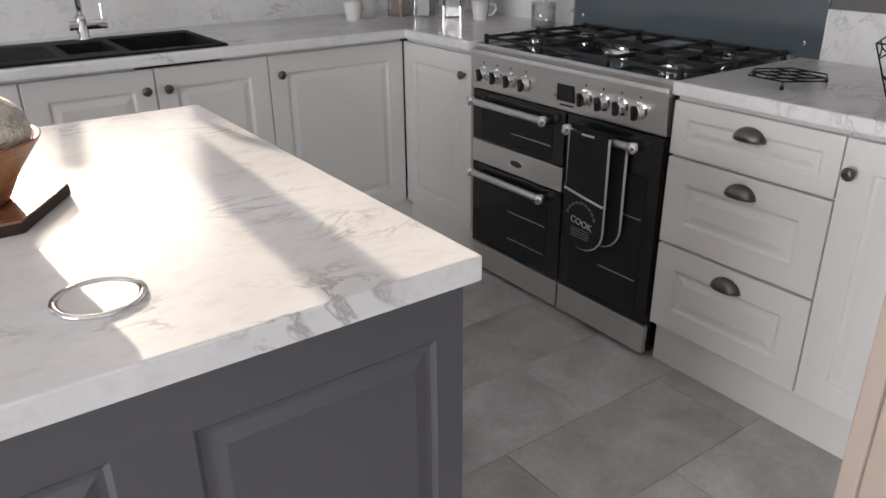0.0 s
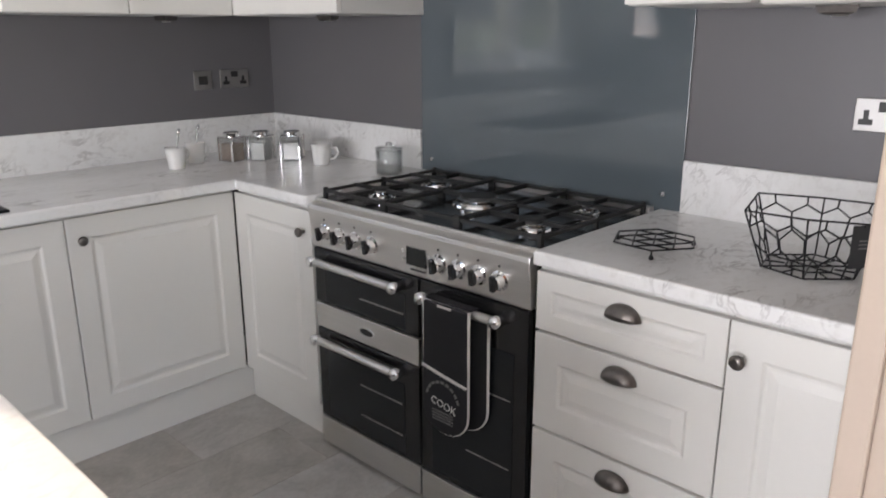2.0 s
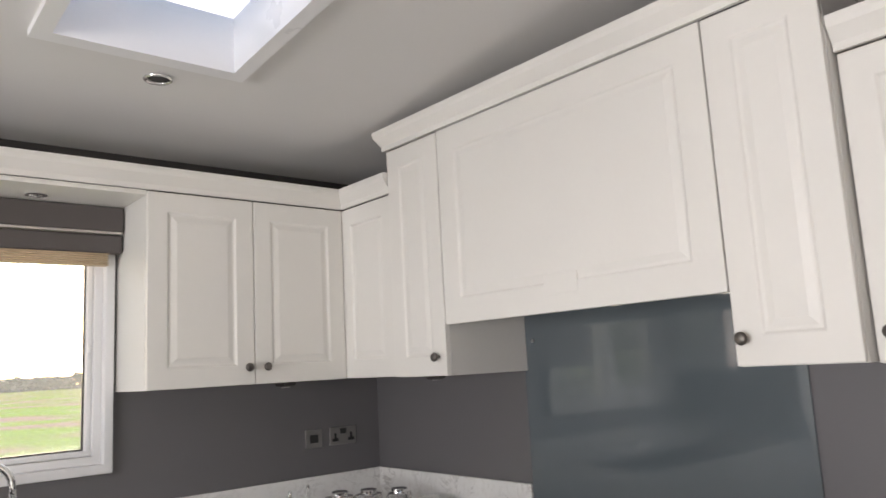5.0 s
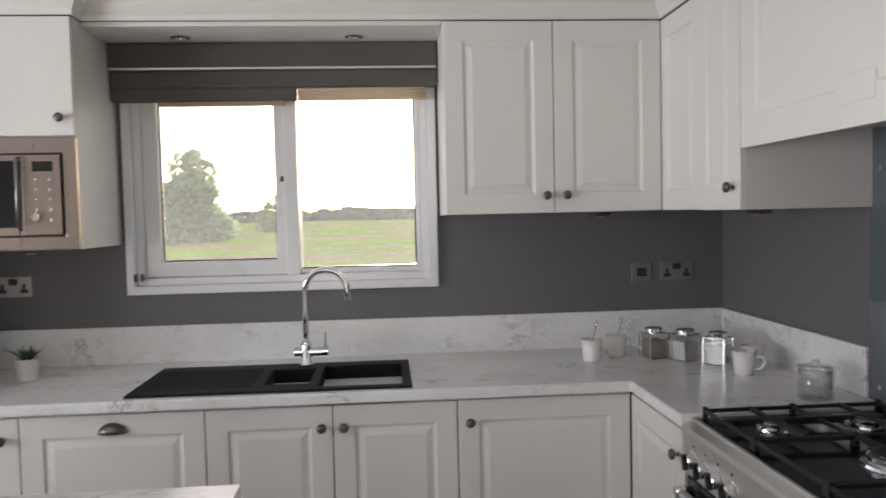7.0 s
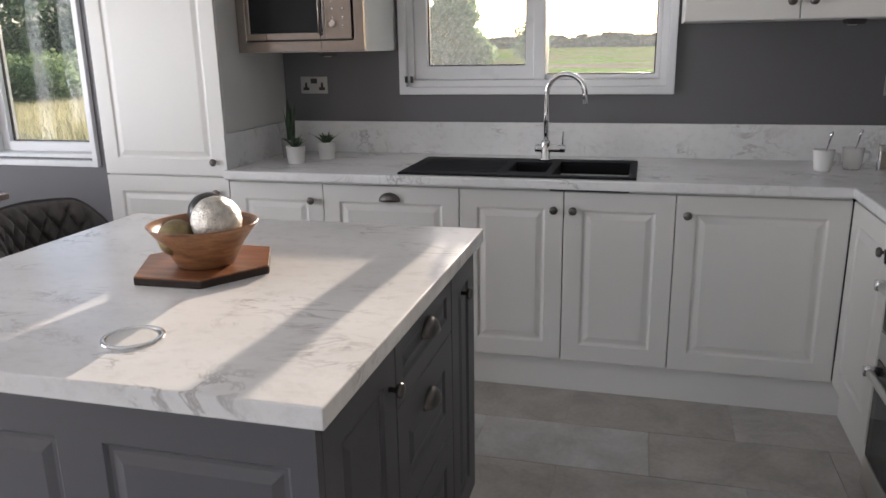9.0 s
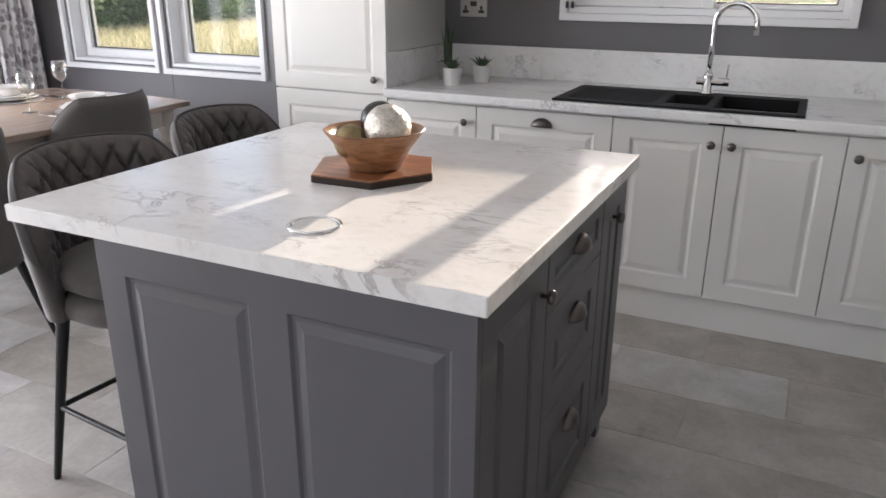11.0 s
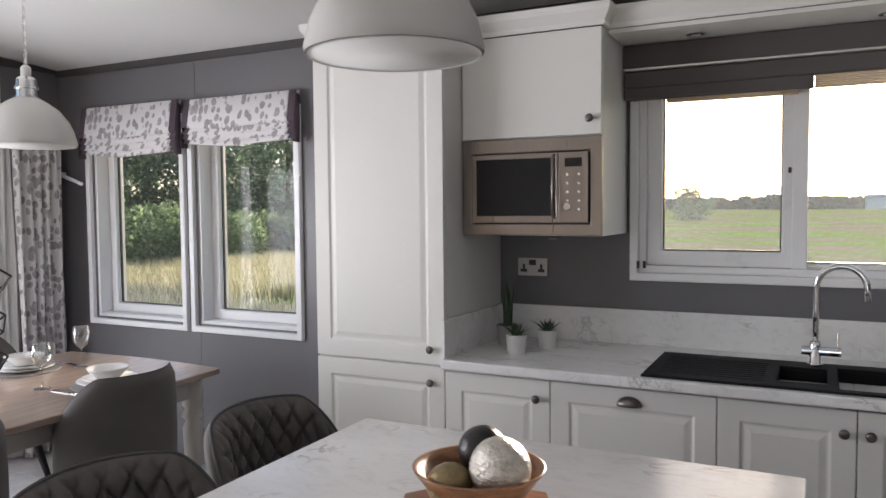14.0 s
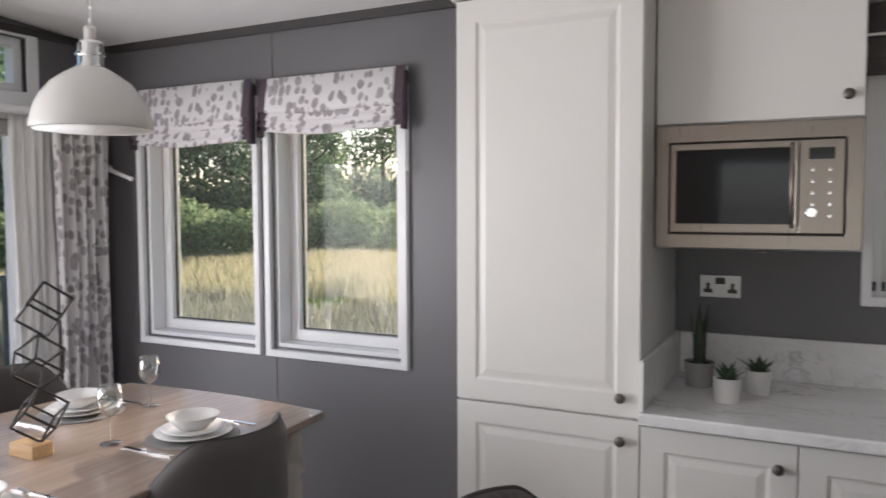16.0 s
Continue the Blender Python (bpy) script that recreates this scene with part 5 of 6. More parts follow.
# ---- pendants ----
def pendant(x, y, rim_z, label, size=0.82):
    p = thing("pendant_lamp", pose(x, y, rim_z), label, "lamp", "cream pendant lamps")
    out = [(0.228, 0.0), (0.231, 0.012), (0.226, 0.028), (0.214, 0.066), (0.190, 0.108), (0.150, 0.150), (0.100, 0.180), (0.055, 0.196), (0.042, 0.202)]
    out = [(r * size if r > 0.06 else r, z) for r, z in out]
    inn = [(r - 0.005, z - 0.003) for r, z in reversed(out[:-1])]
    shade = part("shade", lathe(out + [(0.036, 0.200)] + inn + [(0.222 * size, 0.0), (0.228 * size, 0.0)], 56), M_LAMP, p, "glossy cream domed shade", smooth=True)
    lining = [(r - 0.0065, z - 0.005) for r, z in out[1:-1]]
    part("lining", lathe([(0.222 * size, -0.0005)] + lining, 56), M_LINING, shade, "white inside of the shade", smooth=True)
    part("collar", lathe([(0.0, 0.196), (0.046, 0.198), (0.046, 0.206), (0.040, 0.208), (0.040, 0.236), (0.047, 0.238), (0.047, 0.246), (0.040, 0.248), (0.040, 0.276), (0.030, 0.286), (0.022, 0.288), (0.0, 0.288)], 28), M_CHROME, p)
    part("cap", lathe([(0, 0.286), (0.020, 0.286), (0.021, 0.325), (0.014, 0.334), (0, 0.334)], 20), M_STEEL, p)
    part("bulb", lathe([(0, 0.06), (0.018, 0.066), (0.030, 0.09), (0.026, 0.12), (0.014, 0.15), (0.013, 0.19), (0, 0.19)], 20), M_CERAMIC, p, smooth=True)
    top = ceiling_z(y) - rim_z - 0.02
    z, k = 0.334, 0
    while z < top - 0.008:
        t = [(0.007 * math.cos(a), 0, z + 0.011 + 0.013 * math.sin(a)) for a in [2 * math.pi * i / 12 for i in range(13)]]
        t = [Vector(v) if k % 2 else Vector((0, v[0], v[2])) for v in t]
        part("chain_link", tube(t, 0.0017, seg=6), M_CHROME, p)
        z, k = z + 0.020, k + 1
    part("flex", cyl((0.002, 0.002, 0.33), (0.002, 0.002, top), 0.0025, seg=8), M_CERAMIC, p)
    part("ceiling_rose", lathe([(0, top - 0.012), (0.03, top - 0.010), (0.05, top), (0.05, top + 0.03), (0, top + 0.03)], 24), M_CHROME, p)
    return p


pendant(-0.06, 1.56, 1.818, "glossy cream domed pendant lamp hanging over the island")
pendant(-2.25, 2.256, 1.775, "glossy cream domed pendant lamp hanging over the dining table")


# ---- seats ----
def shell(rx, ry, half, z_low, top, lean, thick, nu=64, nv=26, quilt=0.0):
    """A curved back: it wraps round the -x side, and its top edge falls towards both ends."""
    bm = bmesh.new()

    def at(u, v, off):
        a = math.pi + u * half
        zt = top(u)
        z = z_low + (zt - z_low) * v
        k = 1 + lean * v * v
        nrm = Vector((math.cos(a) / rx, math.sin(a) / ry, 0)).normalized()
        bulge = 0.010 * math.sin(math.pi * v)
        return Vector((rx * k * math.cos(a), ry * k * math.sin(a), z)) + nrm * (off + (bulge if off > 0 else 0))
    groove = []
    for side in (0, 1):
        g = []
        for j in range(nv + 1):
            row = []
            for i in range(nu + 1):
                u, v = -1 + 2 * i / nu, j / nv
                o = thick / 2 if side == 0 else -thick / 2
                edge = min(1.0, (1 - abs(u)) * 9, (1 - v) * 9 + 0.0)
                o *= math.sqrt(max(0.03, 1 - (1 - min(1, edge)) ** 2))
                if quilt and side == 1:
                    a, b = u * 5.6 + v * 3.9, u * 5.6 - v * 3.9
                    da, db = abs(a - round(a)), abs(b - round(b))
                    d = min(da, db)
                    o += quilt * (1 - min(1, d / 0.16)) ** 1.3 * edge
                    o -= quilt * 0.7 * edge
                row.append(bm.verts.new(at(u, v, o)))
            g.append(row)
        groove.append(g)
    A, B = groove
    for g in (A, B):
        for j in range(nv):
            for i in range(nu):
                bm.faces.new((g[j][i], g[j][i + 1], g[j + 1][i + 1], g[j + 1][i]))
    for i in range(nu):
        bm.faces.new((A[0][i], A[0][i + 1], B[0][i + 1], B[0][i]))
        bm.faces.new((A[nv][i], A[nv][i + 1], B[nv][i + 1], B[nv][i]))
    for j in range(nv):
        bm.faces.new((A[j][0], A[j + 1][0], B[j + 1][0], B[j][0]))
        bm.faces.new((A[j][nu], A[j + 1][nu], B[j + 1][nu], B[j][nu]))
    rim = [at(-1 + 2 * i / nu, 1, 0) for i in range(nu + 1)]
    return bm, rim


def cushion(rx, ry, z0, z1, power=2.6, n=48):
    prof = [(0.0, z0), (0.86, z0), (0.97, z0 + (z1 - z0) * 0.25), (1.0, z0 + (z1 - z0) * 0.55), (0.95, z0 + (z1 - z0) * 0.85), (0.80, z1), (0.0, z1 + 0.008)]
    bm = bmesh.new()
    rings = []
    for k, z in prof:
        ring = []
        for i in range(n):
            a = 2 * math.pi * i / n
            ca, sa = math.cos(a), math.sin(a)
            s = (abs(ca) ** power + abs(sa) ** power) ** (-1 / power)
            ring.append(bm.verts.new((rx * k * s * ca, ry * k * s * sa, z)))
        rings.append(ring)
    for p, q in zip(rings, rings[1:]):
        for i in range(n):
            bm.faces.new((p[i], p[(i + 1) % n], q[(i + 1) % n], q[i]))
    bmesh.ops.remove_doubles(bm, verts=bm.verts, dist=1e-5)
    return bm


def bar_stool(m):
    s = thing("bar_stool", m, "grey velvet bar stool with quilted curved back and black metal legs", "stool", "bar stools at the island")
    part("seat", cushion(0.205, 0.215, 0.600, 0.672), M_VELVET, s, "grey velvet seat", smooth=True)
    part("seat_frame", cushion(0.205, 0.228, 0.525, 0.605), M_VELVET, s, smooth=True)
    bm, rim = shell(0.205, 0.232, radians(88), 0.540, lambda u: 0.945 - 0.045 * u * u - 0.20 * max(0, abs(u) - 0.5) ** 1.6 / 0.5 ** 1.6, 0.15, 0.044, nu=132, nv=44, quilt=0.022)
    part("backrest", bm, M_VELVET, s, "diamond-quilted velvet backrest", smooth=True)
    part("piping", tube(rim, 0.0055, seg=8), M_PIPING, s, smooth=True)
    feet = []
    for sx in (-1, 1):
        for sy in (-1, 1):
            t, f = (sx * 0.14, sy * 0.15, 0.535), (sx * 0.185, sy * 0.235, 0.0)
            part("leg", cyl(f, t, 0.010, 0.019, seg=14), M_LEG, s, smooth=False)
            feet.append(Vector(f).lerp(Vector(t), 0.42))
    for a, b in ((0, 1), (1, 3), (3, 2), (2, 0)):
        part("foot_rest", cyl(feet[a], feet[b], 0.008, seg=10), M_LEG, s)
    return s


stool = bar_stool(pose(-0.455, 1.235, 0, 0, 0, -6))
copy_thing(stool, pose(-0.495, 1.815, 0, 0, 0, 2))


def dining_chair(m):
    c = thing("dining_chair", m, "taupe upholstered tub dining chair with black tapered legs", "chair", "chairs round the dining table")
    part("seat", cushion(0.208, 0.212, 0.385, 0.475), M_CHAIRCLOTH, c, smooth=True)
    bm, rim = shell(0.228, 0.222, radians(92), 0.33, lambda u: 0.885 - 0.19 * max(0, abs(u) - 0.5) ** 1.4 / 0.5 ** 1.4, 0.04, 0.042, nu=40, nv=14)
    part("backrest", bm, M_CHAIRCLOTH, c, "smooth taupe curved backrest", smooth=True)
    part("piping", tube(rim, 0.004, seg=6), M_PIPING, c, smooth=True)
    for sx in (-1, 1):
        for sy in (-1, 1):
            part("leg", cyl((sx * 0.235, sy * 0.215, 0.0), (sx * 0.15, sy * 0.15, 0.39), 0.009, 0.019, seg=14), M_LEG, c)
    return c


# ---- dining table ----
TX0, TX1, TY0, TY1, TZ = -2.76, -1.74, 1.18, 2.81, 0.765
tbl = thing("dining_table", pose(0, 0, 0), "washed oak dining table with putty painted turned legs", "table")
bm = bmesh.new()
out, n = [], 24
for (ax, ay), (bx, by) in (((TX0, TY0), (TX1, TY0)), ((TX1, TY0), (TX1, TY1)), ((TX1, TY1), (TX0, TY1)), ((TX0, TY1), (TX0, TY0))):
    d = Vector((bx - ax, by - ay, 0))
    nr = Vector((d.y, -d.x, 0)).normalized()
    for i in range(n):
        t = i / n
        out.append(Vector((ax, ay, 0)) + d * t + nr * (0.035 * math.sin(math.pi * t)))
lo, hi = [bm.verts.new((p.x, p.y, TZ - 0.028)) for p in out], [bm.verts.new((p.x, p.y, TZ)) for p in out]
bm.faces.new(lo)
bm.faces.new(hi)
for k in range(len(out)):
    bm.faces.new((lo[k], lo[(k + 1) % len(out)], hi[(k + 1) % len(out)], hi[k]))
part("tabletop", bm, M_TABLE, tbl, bevel=0.005)
for a in ((TX0 + 0.07, TX0 + 0.09, TY0 + 0.09, TY1 - 0.09), (TX1 - 0.09, TX1 - 0.07, TY0 + 0.09, TY1 - 0.09), (TX0 + 0.09, TX1 - 0.09, TY0 + 0.07, TY0 + 0.09), (TX0 + 0.09, TX1 - 0.09, TY1 - 0.09, TY1 - 0.07)):
    part("apron", box(*a, TZ - 0.125, TZ - 0.029), M_TABLEPAINT, tbl, bevel=0.002)
for x in (TX0 + 0.09, TX1 - 0.09):
    for y in (TY0 + 0.09, TY1 - 0.09):
        part("leg", lathe([(0, 0), (0.022, 0), (0.026, 0.03), (0.022, 0.06), (0.028, 0.10), (0.040, 0.40), (0.044, 0.50), (0.030, 0.535), (0.046, 0.555), (0.046, 0.575), (0.034, 0.59), (0.045, 0.61), (0.045, TZ - 0.029), (0, TZ - 0.029)], 24, at=(x, y, 0)), M_TABLEPAINT, tbl, smooth=True)
ch = dining_chair(pose(-1.760, 2.205, 0, 0, 0, 180))
copy_thing(ch, pose(-1.70, 1.45, 0, 0, 0, 176))
copy_thing(ch, pose(-2.80, 2.36, 0, 0, 0, 2))
copy_thing(ch, pose(-2.82, 1.60, 0, 0, 0, -4))


def place_setting(x, y, turn):
    pm = thing("place_mat", pose(x, y, TZ), "round grey place mat on the dining table", "place mat", "place mats")
    part("mat", lathe([(0, 0), (0.148, 0), (0.150, 0.002), (0.148, 0.004), (0, 0.004)], 40), M_SLATEMAT, pm)
    z = TZ + 0.0045
    for r, nm in ((0.125, "dinner plate"), (0.105, "side plate")):
        q = thing("plate", pose(x, y, z), "white china " + nm + " stacked on a place mat", "plate", "white plates")
        part("dish", lathe([(0, 0), (r * 0.62, 0), (r * 0.7, 0.004), (r, 0.016), (r, 0.019), (r * 0.68, 0.008), (0, 0.006)], 40), M_CERAMIC, q, smooth=True)
        z += 0.012
    q = thing("bowl", pose(x, y, z + 0.001), "white china bowl on stacked plates", "bowl", "white bowls")
    part("dish", lathe([(0, 0), (0.045, 0), (0.05, 0.004), (0.078, 0.032), (0.086, 0.044), (0.083, 0.045), (0.072, 0.033), (0.045, 0.008), (0, 0.006)], 40), M_CERAMIC, q, smooth=True)
    for side, nm in ((-0.185, "knife"), (0.185, "fork")):
        k = thing(nm, pose(x, y, TZ + 0.001, 0, 0, turn), "steel table " + nm + " beside a place mat", nm, "cutlery")
        bm = box(-0.006, 0.006, -0.10, -0.01, 0.0, 0.004)
        if nm == "knife":
            box(-0.008, 0.008, -0.01, 0.11, 0.0, 0.002, bm)
        else:
            box(-0.003, 0.003, -0.01, 0.05, 0.0, 0.003, bm)
            box(-0.011, 0.011, 0.05, 0.062, 0.0, 0.003, bm)
            for t in (-0.009, -0.003, 0.003, 0.009):
                box(t - 0.0016, t + 0.0016, 0.062, 0.10, 0.0, 0.003, bm)
        bmesh.ops.translate(bm, verts=bm.verts, vec=(side, 0, 0))
        part("blade" if nm == "knife" else "tines", bm, M_CHROME, k)


for x, y, t in ((-1.945, 2.365, 90), (-2.53, 2.39, -90), (-1.93, 1.62, 90), (-2.53, 1.62, -90)):
    place_setting(x, y, t)


def wine_glass(x, y):
    g = thing("wine_glass", pose(x, y, TZ), "clear stemmed wine glass on the dining table", "glass", "wine glasses")
    part("foot", lathe([(0, 0), (0.034, 0), (0.033, 0.002), (0.008, 0.006), (0.004, 0.014), (0.0035, 0.080), (0.006, 0.086), (0, 0.087)], 32), M_CLEAR, g, smooth=True)
    part("bowl", lathe([(0, 0.0872), (0.010, 0.089), (0.028, 0.104), (0.038, 0.130), (0.037, 0.160), (0.032, 0.190), (0.0308, 0.190), (0.0358, 0.160), (0.0368, 0.130), (0.027, 0.106), (0.010, 0.091), (0, 0.090)], 32), M_CLEAR, g, smooth=True)


for x, y in ((-2.125, 2.19), (-2.38, 2.575), (-2.08, 1.47), (-2.40, 1.80)):
    wine_glass(x, y)
cs = thing("cube_sculpture", pose(-2.25, 2.005, TZ), "black wire sculpture of stacked cubes on a pine block", "ornament")
part("block", box(-0.055, 0.055, -0.035, 0.035, 0, 0.042), M_BLOCK, cs, bevel=0.003)
for k, (dx, dy, rz) in enumerate(((0.028, 0.012, 10), (0.020, 0.021, 35), (0.042, 0.030, 5))):
    a = 0.097
    z = 0.042 + (0.5 + k * 0.98) * a * math.sqrt(3) * 0.98
    M = pose(dx, dy, z, 0, 0, rz) @ Vector((0, 0, 1)).rotation_difference(Vector((1, 1, 1)).normalized()).to_matrix().to_4x4().inverted()
    cs_pts = [M @ Vector((sx * a / 2, sy * a / 2, sz * a / 2)) for sx in (-1, 1) for sy in (-1, 1) for sz in (-1, 1)]
    sg = [(cs_pts[i], cs_pts[j]) for i in range(8) for j in range(i + 1, 8) if abs((cs_pts[i] - cs_pts[j]).length - a) < 1e-4]
    wc = part("wire_cube", rods(sg[:1], 0.0042), M_WIRE, cs)
    for e in sg[1:]:
        part("bar", rods([e], 0.0042), M_WIRE, wc)


# ---- curtains ----
def curtain(name, y0, y1, x, waves, depth, m, label, z1=1.97):
    bm = bmesh.new()
    nn, rows = waves * 12, []
    for z, k in ((0.015, 1.0), (0.6, 0.92), (1.2, 0.86), (z1 - 0.12, 0.8), (z1, 0.55)):
        rows.append([bm.verts.new((x + depth * k * math.sin(2 * math.pi * waves * i / nn + 0.3 * math.sin(z * 3)) + 0.006 * math.sin(i * 0.9 + z * 5), y0 + (y1 - y0) * i / nn + 0.010 * math.sin(i * 0.37 + z * 2), z)) for i in range(nn + 1)])
    for p, q in zip(rows, rows[1:]):
        for i in range(nn):
            bm.faces.new((p[i], p[i + 1], q[i + 1], q[i]))
    ob = solid(name, bm, m, label, "curtain", smooth=True)
    md = ob.modifiers.new("solid", "SOLIDIFY")
    md.thickness = 0.003
    return ob


curtain("curtain", 3.05, 3.36, WX + 0.125, 5, 0.034, M_LEAFCLOTH, "leaf-patterned curtain drawn back beside the patio doors")
curtain("voile_curtain", 2.86, 3.10, WX + 0.065, 5, 0.014, M_SHEER, "white voile curtain drawn back at the patio doors")
cpole = thing("curtain_track", pose(0, 0, 0), "white curtain track over the patio doors", "curtain track")
part("track", box(WX + 0.045, WX + 0.15, -1.0, 3.42, 1.975, 2.005), M_PVC, cpole, bevel=0.004)
hb = thing("curtain_holdback", pose(0, 0, 0), "white tilted curtain hold-back arm on the wall", "hold-back")
part("arm", cyl((-3.63, 3.40, 1.742), (-3.40, 3.40, 1.670), 0.012, seg=12), M_PVC, hb)
part("mount", box(-3.65, -3.61, 3.39, NY - 0.001, 1.72, 1.75), M_PVC, hb, bevel=0.003)


# ---- outdoors ----
GZ = -0.65
bm = bmesh.new()
bmesh.ops.create_grid(bm, x_segments=2, y_segments=2, size=1500)
solid("ground", bm, M_MEADOW, "meadow of rough green and dry grass", "ground", "structure", m=pose(0, 0, GZ))
dk = thing("deck", pose(0, 0, 0), "grey decking outside the patio doors", "deck")
for i in range(14):
    part("board", box(WX - 0.145 - 0.13 * (i + 1), WX - 0.151 - 0.13 * i, -2.6, 4.2, -0.06, -0.03), M_DECK, dk)
part("fascia", box(WX - 2.0, WX - 0.145, 4.2, 4.23, GZ, -0.03), M_DECK, dk)
for x in (WX - 1.9, WX - 0.3):
    part("post", box(x - 0.05, x + 0.05, 4.0, 4.1, GZ - 0.05, -0.06), M_DECK, dk)
    part("post", box(x - 0.05, x + 0.05, -2.5, -2.4, GZ - 0.05, -0.06), M_DECK, dk)
rail = thing("deck_railing", pose(WX - 1.92, 0, -0.03), "slate painted deck railing with upright balusters", "railing")
part("top_rail", box(-0.03, 0.03, -2.6, 4.2, 1.0, 1.04), M_RAIL, rail, bevel=0.004)
part("bottom_rail", box(-0.02, 0.02, -2.6, 4.2, 0.08, 0.12), M_RAIL, rail, bevel=0.003)
bal = mesh_of(box(-0.014, 0.014, -0.014, 0.014, 0.12, 1.0), "baluster", M_RAIL)
for i in range(62):
    b = new("baluster", bal)
    b.parent = rail
    b.location = (0, -2.5 + i * 0.108, 0)
for y in (-2.57, 1.0, 4.17):
    part("post", box(-0.045, 0.045, y - 0.045, y + 0.045, 0.0, 1.08), M_RAIL, rail, bevel=0.004)


def leaf_cloud(rnd, blobs, count, size):
    """Many small leaf clumps scattered through uneven blobs (x, y, z, rx, ry, rz)."""
    verts, faces = [], []
    total = sum(b[3] * b[4] + b[4] * b[5] for b in blobs)
    for b in blobs:
        k = int(count * (b[3] * b[4] + b[4] * b[5]) / total)
        for _ in range(k):
            d = Vector((rnd.gauss(0, 1), rnd.gauss(0, 1), rnd.gauss(0, 1))).normalized()
            r = rnd.uniform(0.45, 1.0) ** 0.5 * (1 + 0.22 * noise.noise(d * 3 + Vector((b[0], b[1], b[2]))))
            c = Vector((b[0] + d.x * b[3] * r, b[1] + d.y * b[4] * r, b[2] + d.z * b[5] * r))
            s = size * rnd.uniform(0.5, 1.3)
            u = Vector((rnd.gauss(0, 1), rnd.gauss(0, 1), rnd.gauss(0, 1))).normalized()
            w = u.orthogonal().normalized()
            w = (w * math.cos(rnd.uniform(0, 6.28)) + u.cross(w) * math.sin(rnd.uniform(0, 6.28))).normalized()
            n0 = len(verts)
            verts += [c - u * s, c + w * s * 0.55, c + u * s, c - w * s * 0.55]
            faces.append((n0, n0 + 1, n0 + 2, n0 + 3))
    return verts, faces


def leaf_mesh(name, vf, m):
    me = bpy.data.meshes.new(name)
    me.from_pydata(vf[0], [], vf[1])
    me.materials.append(m)
    return me


def tree(name, x, y, h, spread, seed, label, count=9000, size=0.16, m=None, low=0.25, group="trees"):
    rnd = random.Random(seed)
    t = thing(name, pose(x, y, GZ), label, "tree", group)
    bm = bmesh.new()
    cyl((0, 0, -0.1), (0.1, 0.05, h * 0.45), h * 0.022, h * 0.013, bm, 10)
    cyl((0.1, 0.05, h * 0.44), (0.0, 0.1, h * 0.8), h * 0.013, h * 0.004, bm, 8)
    blobs = [(0.05, 0.05, h * 0.75, spread * 0.55, spread * 0.55, h * 0.22)]
    if low < 0.3:
        blobs += [(spread * 0.5 * math.cos(k * 1.05), spread * 0.5 * math.sin(k * 1.05), h * 0.2, spread * 0.45, spread * 0.45, h * 0.22) for k in range(6)]
        blobs.append((0, 0, h * 0.42, spread * 0.7, spread * 0.7, h * 0.3))
    for k in range(9):
        a, z = rnd.uniform(0, 6.28), rnd.uniform(low, 0.82)
        rr = spread * rnd.uniform(0.35, 0.75) * (1.15 - 0.6 * abs(z - 0.5))
        p = (rr * math.cos(a), rr * math.sin(a), h * z)
        cyl((0.07, 0.04, h * max(0.12, z - 0.22)), p, h * 0.008, h * 0.002, bm, 6)
        q = rnd.uniform(0.26, 0.42)
        blobs.append((*p, spread * q, spread * q, h * q * 0.42))
    part("trunk", bm, M_TRUNK, t)
    ob = new("crown", leaf_mesh("crown", leaf_cloud(rnd, blobs, count, size), m or M_LEAF))
    ob.parent = t
    return t


# The lone tree and bushes in the field beyond the kitchen window
tree("field_tree", -18.4, 78.0, 6.6, 4.7, 3, "broad leafy tree standing in the meadow", 13000, 0.30, M_BUSH, low=0.12)
tree("thin_tree", -19.2, 82.0, 10.2, 2.6, 5, "tall thin-crowned tree in the meadow", 1500, 0.34, M_BUSH, low=0.5)
tree("field_tree", -28.5, 86.0, 6.6, 6.0, 8, "broad leafy tree standing in the meadow", 10000, 0.34, M_BUSH, low=0.12)
tree("field_bush", -16.6, 120.0, 6.2, 3.2, 9, "rounded bush at the meadow edge", 4000, 0.20, M_LEAF, low=0.1, group="bushes")
# The wood edge to the north-west
rw = random.Random(21)
proto = [tree("wood_tree", -25.5, 33.5, 9.5, 3.6, 31, "dense dark green woodland tree", 10000, 0.15, low=0.08, group="woodland trees"),
         tree("wood_tree", -26.5, 27.0, 8.0, 3.2, 32, "dense dark green woodland tree", 10000, 0.15, low=0.06, group="woodland trees")]
spots = [(-26, 43), (-31, 37), (-36, 28), (-33, 45), (-29, 20.5), (-30, 24), (-33, 17), (-25.5, 11), (-30, 9), (-24, 5), (-27, 0.5), (-23, -4), (-26.0, 16.0), (-41, 36)]
for k, (x, y) in enumerate(spots):
    copy_thing(proto[k % 2], pose(x, y, GZ, 0, 0, rw.uniform(0, 360)) @ Matrix.Diagonal((1, 1, rw.uniform(0.9, 1.15), 1)))
rb = random.Random(5)


